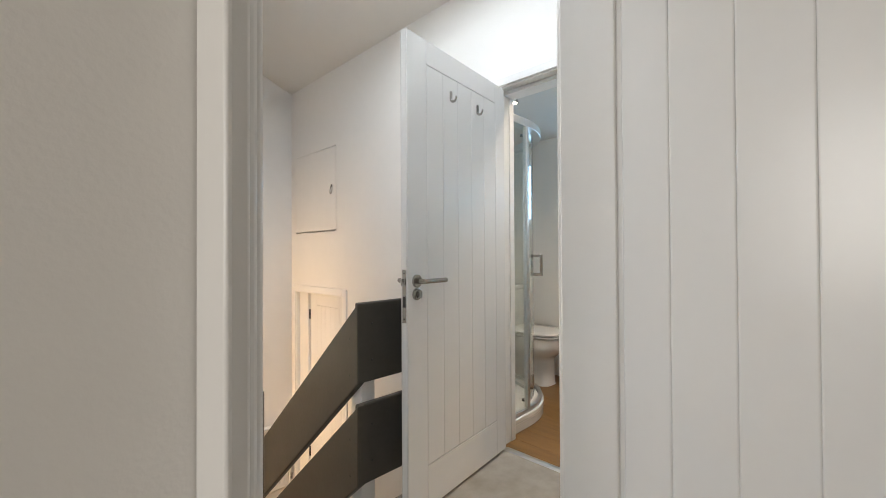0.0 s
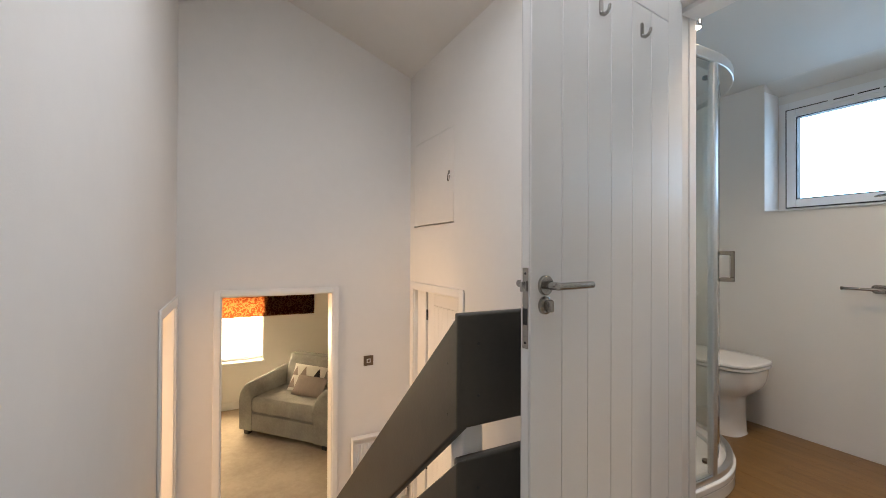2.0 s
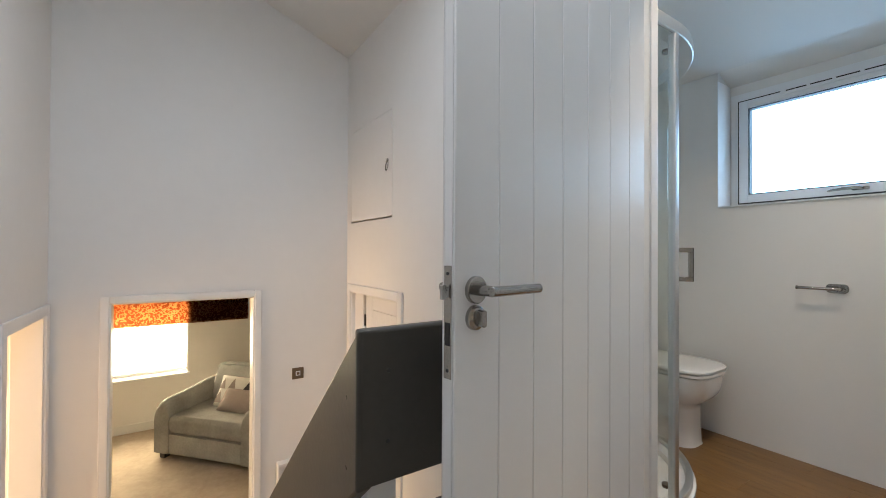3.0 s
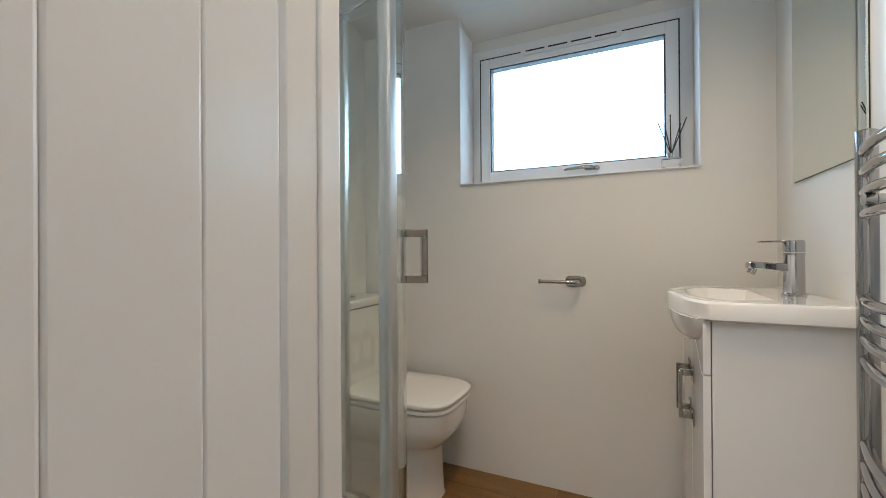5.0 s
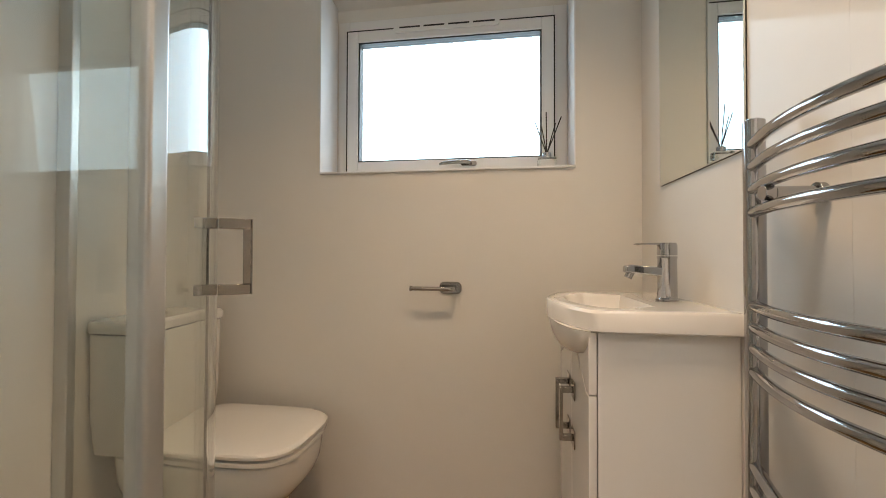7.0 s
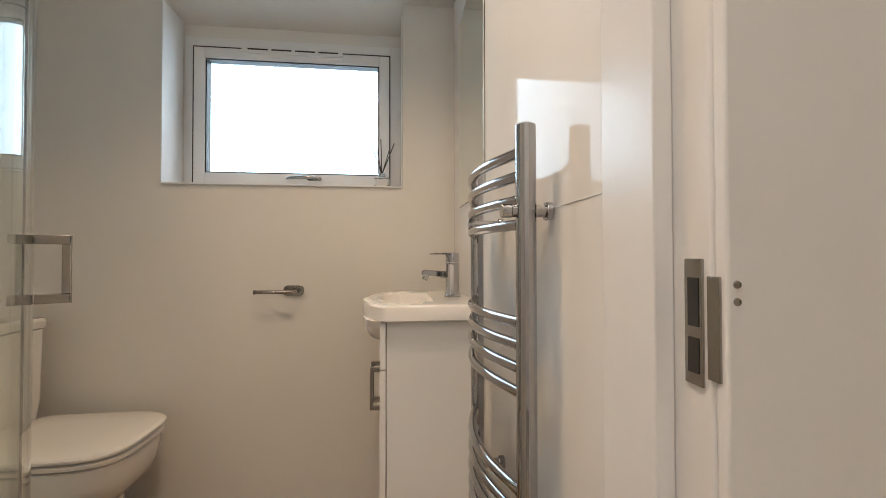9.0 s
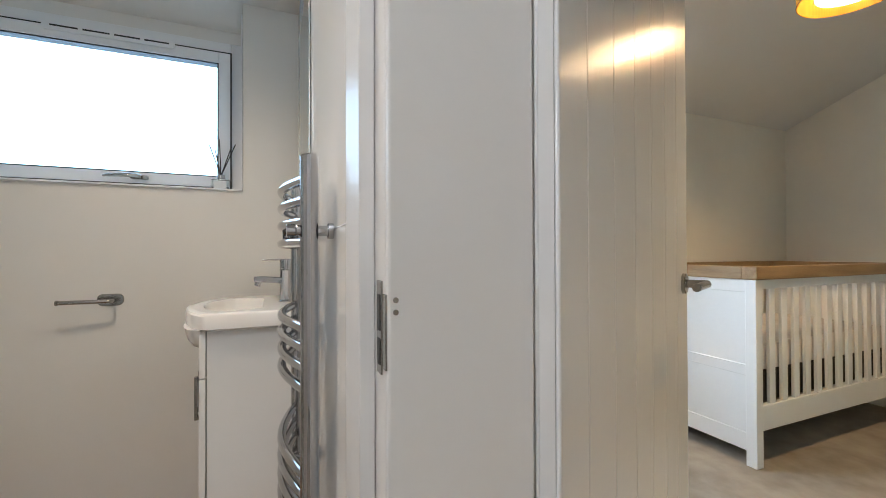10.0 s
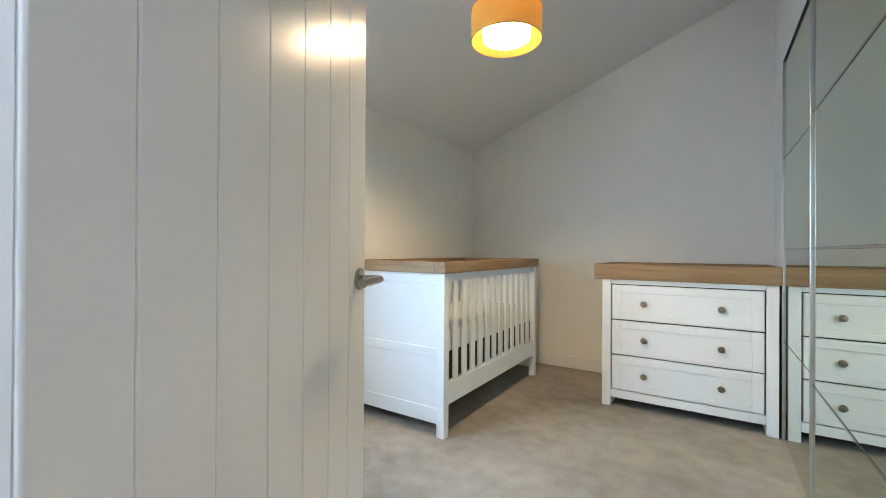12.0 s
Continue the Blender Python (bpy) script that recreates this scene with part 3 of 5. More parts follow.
part("side_panel", bx(B(), RW, RW + 0.006, -0.078, -0.012, 0.02, RH + 0.006), M_TRIM, rad, bevel=0.002)
for x in (0.12, 0.36):
    part("bracket", bx(B(), x, x + 0.03, -0.012, -0.0005, 0.1, RH - 0.08), M_TRIM, rad)
part("valve", tube(B(), [(RW + 0.006, -0.04, 0.05), (RW + 0.035, -0.04, 0.05), (RW + 0.035, -0.04, 0.10)], 0.013, 12), M_CHROME, rad)

# stairs going down from the landing
RISE, GO, SX0, SX1 = 1.27 / 7, 0.205, 0.071, 0.975
st = thing("staircase", ID, "carpeted straight stairs going down from the landing", "stairs", kind=S)
for k in range(1, 7):
    y = 1.271 + (k - 1) * GO
    z = -k * RISE
    part("step", bx(B(), SX0, SX1, y, y + GO + 0.02, z - RISE - 0.02 if k < 6 else LOW, z), M_CARPET, st, bevel=0.012)
part("stringer", loft(B(), [[(x, 1.271, 0.05), (x, 1.271, -0.25), (x, 2.72, LOW + 0.001), (x, 2.72, LOW + 0.06)] for x in (0.976, 1.012)]), M_TRIM, st, "white stair stringer", bevel=0.003)

# balustrade of dark grey boards on white posts
bal = thing("balustrade", ID, "dark grey painted board balustrade on white posts", "balustrade")
DROP = 0.887
for zt, zb in ((0.877, 0.549), (0.462, 0.135)):
    part("level_board", bx(B(), 0.984, 1.884, 1.250, 1.279, zb, zt), M_GREY, bal, "dark grey painted level board", bevel=0.009, segs=3)
    y0, y1 = 1.2505, 2.76
    bm = loft(B(), [[(x, y0, zb), (x, y0, zt), (x, y1, zt - DROP * (y1 - y0)), (x, y1, zb - DROP * (y1 - y0))] for x in (0.980, 1.0145)])
    b = part("sloping_board", bm, M_GREY, bal, "dark grey painted board sloping with the stairs", bevel=0.007, segs=3)
    for y in (1.31, 2.66):
        for dz in (0.10, 0.25):
            part("screw_head", lathe(B(), [(0.0, 0.0015), (0.0045, 0.001), (0.005, 0)], seg=10, m=pose(0.98, y, zt - DROP * (y - y0) - dz, 0, -90)), M_BLACK, b)
    for dz in (0.09, 0.24):
        part("screw_head", lathe(B(), [(0.0, 0.0015), (0.0045, 0.001), (0.005, 0)], seg=10, m=pose(1.05, 1.25, zt - dz, 90)), M_BLACK, b)
part("post", bx(B(), 1.016, 1.086, 1.2805, 1.352, LOW, 0.84), M_TRIM, bal, "white painted square post", bevel=0.004)
part("post", bx(B(), 1.016, 1.086, 2.66, 2.73, LOW, -0.42), M_TRIM, bal, "white painted square post", bevel=0.004)
part("post", bx(B(), 1.835, 1.8845, 1.2805, 1.352, -0.2, 0.84), M_TRIM, bal, "white painted square post", bevel=0.004)

# skirting boards
for nm, b in (("baseboard_nursery_south", (1.10, 3.45, -3.449, -3.434, 0, 0.105)), ("baseboard_nursery_east", (3.434, 3.449, -3.433, 0.1, 0, 0.105)),
              ("baseboard_landing_west", (0.0712, 0.085, 0.40, 1.268, 0, 0.105)), ("baseboard_living_room", (-2.5, 3.4, 6.985, 6.999, LOW, LOW + 0.11)),
              ("baseboard_hall_north", (1.235, 1.88, 3.716, 3.729, LOW, LOW + 0.1))):
    solid(nm, bx(B(), *b), M_TRIM, "white painted skirting board along the wall", "skirting board", bevel=0.004, kind=S)

# ---------------------------------------------------------------- bathroom
# laminate boards
rnd = random.Random(4)
for r in range(11):
    x = 1.888 + r * 0.1435
    y = 0.30 - rnd.random() * 0.8
    while y < 2.08:
        a, b = max(y, 0.376), min(y + 1.2, 2.083)
        if b - a > 0.02:
            part("plank", bx(B(), x, min(x + 0.1425, 3.309), a, b - 0.001, -0.0075, rnd.random() * 0.0004), M_OAKF, floor_bath, bevel=0.0008)
        y += 1.2
solid("threshold_strip", loft(B(), [[(1.872, y, 0.0005), (1.880, y, 0.0055), (1.895, y, 0.0065), (1.910, y, 0.0055), (1.918, y, 0.0005)] for y in (0.382, 1.182)]), M_ALU, "metal carpet threshold strip under the bathroom door", "trim", kind=S)

# window
WX0, WX1, WZ0, WZ1 = 0.652, 1.506, 1.312, 1.940
win = thing("window_1", ID, "white plastic top-hung bathroom window with a bright pane", "window", kind=S)


def frame4(bm, y0, y1, z0, z1, w, x0, x1):
    bx(bm, x0, x1, y0, y0 + w, z0, z1)
    bx(bm, x0, x1, y1 - w, y1, z0, z1)
    bx(bm, x0, x1, y0 + w, y1 - w, z0, z0 + w)
    bx(bm, x0, x1, y0 + w, y1 - w, z1 - w, z1)
    return bm


part("window_frame", frame4(B(), 0.606, 1.549, WZ0 - 0.003, 1.985, 0.05, 3.468, 3.53), M_PVC, win, bevel=0.003)
part("seal", frame4(B(), 0.653, 1.507, 1.331, 1.937, 0.0068, 3.4515, 3.50), M_BLACK, win, "black rubber seal")
part("sash", frame4(B(), 0.658, 1.502, 1.336, 1.932, 0.046, 3.450, 3.51), M_PVC, win, bevel=0.003)
part("gasket", frame4(B(), 0.7035, 1.4565, 1.3815, 1.8865, 0.006, 3.456, 3.50), M_BLACK, win, "black glazing gasket")
pane = part("pane", bx(B(), 3.476, 3.482, 0.709, 1.451, 1.387, 1.881), M_PANE, win, smooth=False)
pane.visible_shadow = False
vent = part("trickle_vent", prism(B(), rounded(0.868, 1.301, 1.912, 1.946, 0.012), -3.461, -3.440), M_PVC, win, "white trickle vent with dark slots")
bmesh_fix = Matrix(((0, 0, -1, 0), (1, 0, 0, 0), (0, 1, 0, 0), (0, 0, 0, 1)))
vent.data.transform(bmesh_fix)
for k in range(4):
    part("slot", bx(B(), 3.4385, 3.4405, 0.887 + k * 0.101, 0.973 + k * 0.101, 1.926, 1.932), M_BLACK, vent)
wh = B()
prism(wh, rounded(0.958, 1.02, 1.352, 1.369, 0.006), -3.448, -3.436)
bmesh.ops.transform(wh, matrix=bmesh_fix, verts=wh.verts)
tube(wh, [(3.436, 0.985, 1.361), (3.422, 0.985, 1.361), (3.418, 0.995, 1.363), (3.418, 1.03, 1.364), (3.420, 1.09, 1.360), (3.424, 1.105, 1.357)], [0.008, 0.008, 0.009, 0.008, 0.0065, 0.004], 12)
part("window_handle", wh, M_STEEL, win, "chrome window handle")
part("window_sill", bx(B(), 3.300, 3.447, 0.602, 1.553, 1.3045, 1.312), M_PVC, win, "white plastic window sill", bevel=0.002)
for y0, y1 in ((0.601, 0.605), (1.550, 1.554)):
    part("reveal_trim", bx(B(), 3.300, 3.461, y0, y1, 1.3125, 2.04), M_PVC, win)

# reed diffuser on the sill
rd = thing("reed_diffuser", pose(3.405, 0.690, 1.3125), "clear glass reed diffuser with dark reeds on the sill", "reed diffuser")
part("bottle", prism(B(), rounded(-0.030, 0.030, -0.034, 0.034, 0.007), 0.0, 0.050), M_GLASS, rd, bevel=0.003)
part("label", bx(B(), -0.0312, -0.0306, -0.024, 0.024, 0.010, 0.040), M_PAPER, rd)
part("collar", lathe(B(), [(0.0, 0.0505), (0.014, 0.0505), (0.016, 0.053), (0.016, 0.070), (0.012, 0.072), (0.0, 0.072)], seg=20), M_CHROME, rd)
for dx, dy, hh in ((0.010, 0.045, 0.20), (-0.02, 0.004, 0.22), (0.01, -0.055, 0.21), (0.02, -0.035, 0.19), (-0.01, 0.022, 0.18)):
    part("reed", tube(B(), [(0, 0, 0.066), (dx, dy, hh)], 0.0021, 6), M_REED, rd)

# paper holder
ph = thing("toilet_roll_holder", pose(3.31, 1.065, 0.875), "brushed steel toilet roll holder without a roll on the wall", "toilet roll holder")
part("plate", prism(B(), rounded(-0.062, 0.020, -0.022, 0.022, 0.018), 0, 0.006, Matrix(((0, 0, -1, 0), (1, 0, 0, 0), (0, 1, 0, 0), (0, 0, 0, 1)))), M_STEEL, ph, bevel=0.0015)
part("arm", tube(B(), [(-0.004, -0.035, 0), (-0.045, -0.035, 0), (-0.056, -0.030, 0), (-0.060, -0.018, 0), (-0.060, 0.115, 0)], 0.0075, 12), M_STEEL, ph)
part("tip", lathe(B(), [(0.0, 0.0), (0.0095, 0.0), (0.0095, 0.006), (0.0, 0.006)], seg=16, m=pose(-0.060, 0.112, 0, -90)), M_STEEL, ph)

# toilet against the back wall
to = thing("toilet", pose(3.05, 0, 0), "white close-coupled toilet with a closed seat beside the window wall", "toilet")


def dring(z, hw, yf, yb, p=3.3, n=44):
    """A D-shaped outline, round at the front (small y) and square at the back."""
    out = []
    for k in range(n):
        t = 2 * math.pi * k / n
        c, s = math.cos(t), math.sin(t)
        x = hw * math.copysign(abs(c) ** (2 / p), c)
        ym = (yf + yb) / 2
        y = ym + (yb - ym) * math.copysign(abs(s) ** (2 / (p if s < 0 else 8)), s)
        out.append((x, y, z))
    return out


part("bowl", loft(B(), [dring(z, hw, yf, 2.03, p) for z, hw, yf, p in ((0.0, 0.116, 1.540, 3.4), (0.012, 0.113, 1.545, 3.4), (0.10, 0.110, 1.549, 3.4), (0.195, 0.110, 1.549, 3.4), (0.218, 0.115, 1.543, 3.3), (0.238, 0.131, 1.521, 3.3), (0.262, 0.152, 1.492, 3.3), (0.292, 0.168, 1.470, 3.4), (0.325, 0.177, 1.459, 3.5), (0.365, 0.182, 1.454, 3.6), (0.388, 0.183, 1.453, 3.6), (0.3915, 0.180, 1.457, 3.6))]), M_PORC, to)
part("seat", loft(B(), [dring(0.3920, 0.150, 1.49, 1.93, 4), dring(0.3975, 0.150, 1.49, 1.93, 4), dring(0.3978, 0.182, 1.452, 1.93, 4), dring(0.400, 0.186, 1.447, 1.93, 4), dring(0.411, 0.187, 1.446, 1.93, 4), dring(0.4135, 0.183, 1.450, 1.93, 4), dring(0.4137, 0.150, 1.49, 1.93, 4)]), M_SEAT, to)
part("lid", loft(B(), [dring(0.4139, 0.150, 1.49, 1.925, 4), dring(0.4192, 0.150, 1.49, 1.925, 4), dring(0.4195, 0.183, 1.451, 1.925, 4), dring(0.4215, 0.188, 1.445, 1.925, 4), dring(0.430, 0.189, 1.444, 1.925, 4), dring(0.4355, 0.185, 1.449, 1.922, 4), dring(0.4375, 0.176, 1.460, 1.915, 4), dring(0.4385, 0.10, 1.56, 1.86, 3)]), M_SEAT, to)
for x in (-0.07, 0.07):
    part("hinge", tube(B(), [(x - 0.025, 1.935, 0.412), (x + 0.025, 1.935, 0.412)], 0.011, 12), M_CHROME, to)


def rring(x0, x1, y0, y1, z, r):
    return [(x, y, z) for x, y in rounded(x0, x1, y0, y1, r)]


part("cistern", loft(B(), [rring(-0.165, 0.165, 1.915, 2.078, 0.395, 0.02), rring(-0.180, 0.180, 1.905, 2.080, 0.50, 0.025), rring(-0.186, 0.186, 1.900, 2.081, 0.755, 0.03)]), M_PORC, to)
part("cistern_lid", loft(B(), [rring(-0.190, 0.190, 1.895, 2.082, 0.760, 0.032), rring(-0.193, 0.193, 1.892, 2.083, 0.766, 0.034), rring(-0.193, 0.193, 1.892, 2.083, 0.785, 0.034), rring(-0.186, 0.186, 1.900, 2.080, 0.795, 0.032)]), M_PORC, to)
part("flush_button", lathe(B(), [(0.022, 0.0), (0.022, 0.005), (0.019, 0.007), (0.0, 0.007)], (0, 1.985, 0.795), 24), M_CHROME, to)

# vanity unit
vx0, vx1 = 2.715, 3.150
van = thing("vanity_unit", ID, "white gloss vanity cabinet with square steel handles", "vanity unit")
part("body", bx(B(), vx0, vx1, 0.3815, 0.655, 0.0, 0.832), M_CAB, van, bevel=0.002)


def board_y(pts, y0, y1):
    """A flat board of outline (x, z) between two depths."""
    return loft(B(), [[(x, y, z) for x, z in pts] for y in (y0, y1)])


part("fascia", board_y([(vx0, 0.832), (vx0, 0.702), (vx0 + 0.028, 0.702), (vx0 + 0.13, 0.757), (vx1 - 0.13, 0.757), (vx1 - 0.028, 0.702), (vx1, 0.702), (vx1, 0.832)], 0.6575, 0.674), M_CAB, van, bevel=0.0015)
for a, b, hx, s in ((vx0, 2.9315, 2.895, 1), (vx1, 2.9335, 2.970, -1)):
    dd = part("door", board_y([(a, 0.06), (b, 0.06), (b, 0.7535), (a + s * 0.131, 0.7535), (a + s * 0.029, 0.6985), (a, 0.6985)], 0.6575, 0.674), M_CAB, van, bevel=0.0015)
    bm = B()
    for z in (0.655, 0.535):
        bx(bm, hx - 0.022, hx + 0.022, 0.6745, 0.678, z - 0.022, z + 0.022)
        bx(bm, hx - 0.007, hx + 0.007, 0.678, 0.702, z - 0.007, z + 0.007)
    bx(bm, hx - 0.007, hx + 0.007, 0.702, 0.711, 0.528, 0.662)
    part("handle", bm, M_STEEL, dd, "square brushed steel handle", bevel=0.0012)
# basin
bas = thing("basin", ID, "white ceramic basin with a bowed front on the vanity unit", "basin")


def bring(z, g, front=0.0):
    """Basin outline: straight back and sides, bowed front. g: inset."""
    x0, x1, y0 = 2.697 + g, 3.172 - g, 0.3812 + g * 0.4
    pts = [(x0, y0, z), (x0, 0.655 - g, z), (x0 + 0.012, 0.672 - g, z)]
    n = 11
    for k in range(1, n):
        t = k / n
        pts.append((x0 + 0.012 + (x1 - x0 - 0.024) * t, 0.672 - g + (0.065 - front) * math.sin(math.pi * t) ** 0.8, z))
    pts += [(x1 - 0.012, 0.672 - g, z), (x1, 0.655 - g, z), (x1, y0, z)]
    return pts


bm = B()
loft(bm, [bring(0.834, 0.004), bring(0.838, 0.0), bring(0.874, 0.0), bring(0.880, 0.004), bring(0.881, 0.018)], caps=True)
top = max(bm.faces, key=lambda f: f.calc_center_median().z)
bm.faces.remove(top)


def bowl_ring(z, k):
    c = (2.935, 0.585)
    rim = bring(z, 0.018)
    out = []
    for p in rim:
        q = Vector((p[0] - c[0], p[1] - c[1]))
        a = math.atan2(q.y, q.x)
        e = Vector((0.185 * math.cos(a), 0.105 * math.sin(a)))
        out.append((c[0] + e.x * k, c[1] + e.y * k, z))
    return out


part("rim", bm, M_PORC, bas, bevel=0.0)
bm = B()
loft(bm, [bring(0.881, 0.018), bowl_ring(0.8795, 1.0), bowl_ring(0.872, 0.96), bowl_ring(0.83, 0.80), bowl_ring(0.785, 0.50), bowl_ring(0.775, 0.12)], caps=False)
part("bowl", bm, M_PORC, bas)
bm = B()
und = [[(2.9345 + 0.222 * k * math.cos(t), 0.640 + (0.030 + 0.064 * math.sin(t) ** 0.8) * q, z) for t in [math.pi * j / 20 for j in range(21)]] for k, q, z in ((1.0, 1.0, 0.8365), (0.99, 0.98, 0.822), (0.92, 0.93, 0.800), (0.76, 0.84, 0.778), (0.50, 0.68, 0.762), (0.18, 0.50, 0.757))]
loft(bm, und)
part("apron", bm, M_PORC, bas)
part("waste", lathe(B(), [(0.0, 0.003), (0.018, 0.003), (0.022, 0.0)], (2.935, 0.585, 0.776), 20), M_CHROME, bas)
part("overflow", lathe(B(), [(0.0, 0.002), (0.010, 0.002), (0.012, 0.0)], seg=16, m=pose(2.935, 0.672, 0.845, 90)), M_CHROME, bas)
# tap
tap = thing("mixer_tap", pose(2.93, 0.440, 0.881), "chrome monobloc mixer tap on the basin", "tap")
part("body", lathe(B(), [(0.0, 0), (0.027, 0.0), (0.027, 0.004), (0.0235, 0.008), (0.0225, 0.105), (0.0235, 0.107), (0.0235, 0.112)], seg=28), M_CHROME, tap)
part("cap", lathe(B(), [(0.0235, 0.114), (0.0235, 0.140), (0.021, 0.146), (0.0, 0.147)], seg=28), M_CHROME, tap)
part("lever", loft(B(), [[(-0.009, y, 0.1405), (0.009, y, 0.1405), (0.009, y, 0.1405 + t), (-0.009, y, 0.1405 + t)] for y, t in ((0.0, 0.006), (0.05, 0.005), (0.078, 0.004))]), M_CHROME, tap, bevel=0.001)
part("spout", loft(B(), [[(-w, y, z - h), (w, y, z - h), (w, y, z + h), (-w, y, z + h)] for y, z, w, h in ((0.012, 0.072, 0.015, 0.012), (0.05, 0.076, 0.0145, 0.0105), (0.094, 0.080, 0.014, 0.010), (0.104, 0.078, 0.0135, 0.008))]), M_CHROME, tap, bevel=0.003)
part("aerator", tube(B(), [(0, 0.086, 0.074), (0, 0.095, 0.056)], 0.010, 16), M_CHROME, tap)

# mirror above the basin
mir = thing("mirror", ID, "frameless rectangular wall mirror above the basin", "mirror")
part("glass", bx(B(), 2.690, 3.128, 0.3815, 0.3865, 1.203, 1.905), M_MIRROR, mir, bevel=0.001)
part("backing", bx(B(), 2.689, 3.129, 0.3805, 0.3814, 1.202, 1.906), M_BLACK, mir)

# heated towel rail
tr = thing("towel_rail", ID, "chrome heated towel rail with bowed bars on the wall", "towel rail")
TX0, TX1 = 2.197, 2.588
for x in (TX0, TX1):
    part("post", tube(B(), [(x, 0.425, 0.40), (x, 0.425, 1.222)], 0.0165, 20), M_CHROME, tr)
    part("post_cap", lathe(B(), [(0.0165, 0.0), (0.0165, 0.003), (0.012, 0.006), (0, 0.006)], (x, 0.425, 1.222), 20), M_CHROME, tr)
for z in (1.184, 1.146, 1.107, 1.068, 0.910, 0.874, 0.837, 0.798, 0.640, 0.601, 0.562, 0.523, 0.484):
    pts = [(TX0 + 0.01 + (TX1 - TX0 - 0.02) * k / 14, 0.432 + 0.036 * math.sin(math.pi * k / 14), z) for k in range(15)]
    part("bar", tube(B(), pts, 0.0095, 12), M_CHROME, tr)
for x in (TX0 + 0.004, 2.499):
    for z in (1.089, 0.54):
        bm = tube(B(), [(x, 0.3815, z), (x, 0.448, z)], 0.010, 16)
        tube(bm, [(x, 0.4485, z), (x, 0.464, z)], 0.0115, 20)
        tube(bm, [(x, 0.3812, z), (x, 0.392, z)], 0.015, 20)
        part("wall_bracket", bm, M_CHROME, tr, bevel=0.001)
for x in (TX0, TX1):
    part("valve", tube(B(), [(x, 0.425, 0.40), (x, 0.425, 0.35), (x, 0.385, 0.33)], 0.013, 14), M_CHROME, tr)

# shower enclosure
SHC, SHR = (2.240, 1.814), 0.552
SHD = 0.511  # radius of the sliding doors
SXW, SYB = 2.031, 2.083


def quad(r):
    """Outline of the quadrant at radius r, from the entrance wall round to the back wall."""
    k = r - SHR
    pts = [(SXW, SHC[1] - SHR - k)]
    for j in range(19):
        a = radians(-90 + 90 * j / 18)
        pts.append((SHC[0] + r * math.cos(a), SHC[1] + r * math.sin(a)))
    return pts + [(SHC[0] + r, SYB)]


def strip(bm, ra, rb, z0, z1, i0=0, i1=None):
    a, b = quad(ra), quad(rb)
    a, b = a[i0:i1], b[i0:i1]
    vs = [[bm.verts.new((*p, z)) for p in q] for q, z in ((a, z0), (b, z0), (b, z1), (a, z1))]
    for u, v in ((0, 1), (1, 2), (2, 3), (3, 0)):
        for k in range(len(a) - 1):
            bm.faces.new((vs[u][k], vs[u][k + 1], vs[v][k + 1], vs[v][k]))
    bm.faces.new([vs[i][0] for i in range(4)])
    bm.faces.new([vs[i][-1] for i in range(3, -1, -1)])
    return bm


sh = thing("shower_enclosure", ID, "curved glass quadrant shower with satin aluminium frame on a white tray", "shower")
tray = B()
prism(tray, [(SXW, SYB)] + quad(SHR + 0.02), 0.0, 0.055)
tr_ob = part("tray", tray, M_PORC, sh, "white acrylic shower tray", bevel=0.006)
part("tray_rim", strip(B(), SHD - 0.020, SHR + 0.022, 0.0555, 0.085), M_PORC, tr_ob, bevel=0.005)
part("bottom_rail", strip(B(), SHR - 0.016, SHR + 0.010, 0.086, 0.112), M_ALU, sh, bevel=0.003)
part("top_rail", strip(B(), SHD - 0.014, SHR + 0.012, 1.868, 1.915), M_ALU, sh, bevel=0.004)
part("glass_panel", strip(B(), SHR - 0.003, SHR + 0.003, 0.1125, 1.8675, 0, 2), M_GLASS, sh, "clear fixed glass panel")
part("glass_door", strip(B(), SHD - 0.006, SHD, 0.1125, 1.8675, 2, 11), M_GLASS, sh, "clear curved sliding glass door")
part("glass_door", strip(B(), SHD - 0.006, SHD, 0.1125, 1.8675, 11, 20), M_GLASS, sh, "clear curved sliding glass door")
part("glass_panel", strip(B(), SHR - 0.003, SHR + 0.003, 0.1125, 1.8675, 19, None), M_GLASS, sh, "clear fixed glass panel")
for ob in sh.children:
    if "glass" in ob.name:
        ob.visible_shadow = False
part("wall_post", bx(B(), SXW, SXW + 0.046, SHC[1] - SHR - 0.013, SHC[1] - SHR + 0.013, 0.1125, 1.8675), M_ALU, sh, "flat satin aluminium wall profile", bevel=0.003)
part("wall_post", bx(B(), SHC[0] + SHR - 0.013, SHC[0] + SHR + 0.013, SYB - 0.046, SYB, 0.1125, 1.8675), M_ALU, sh, "flat satin aluminium wall profile", bevel=0.003)
for x, z in ((SXW + 0.0461, 0.16), (SXW + 0.0461, 1.80)):
    part("profile_screw", lathe(B(), [(0.0, 0.0015), (0.004, 0.001), (0.0045, 0)], seg=10, m=pose(x, SHC[1] - SHR, z, 0, 90)), M_STEEL, sh)
part("upright", prism(B(), rounded(SHC[0] - 0.012, SHC[0] + 0.018, SHC[1] - SHR - 0.011, SHC[1] - SHR + 0.022, 0.006), 0.1125, 1.8675), M_ALU, sh, "satin aluminium upright")
part("upright", prism(B(), rounded(SHC[0] + SHR - 0.022, SHC[0] + SHR + 0.011, SHC[1] - 0.018, SHC[1] + 0.012, 0.006), 0.1125, 1.8675), M_ALU, sh, "satin aluminium upright")
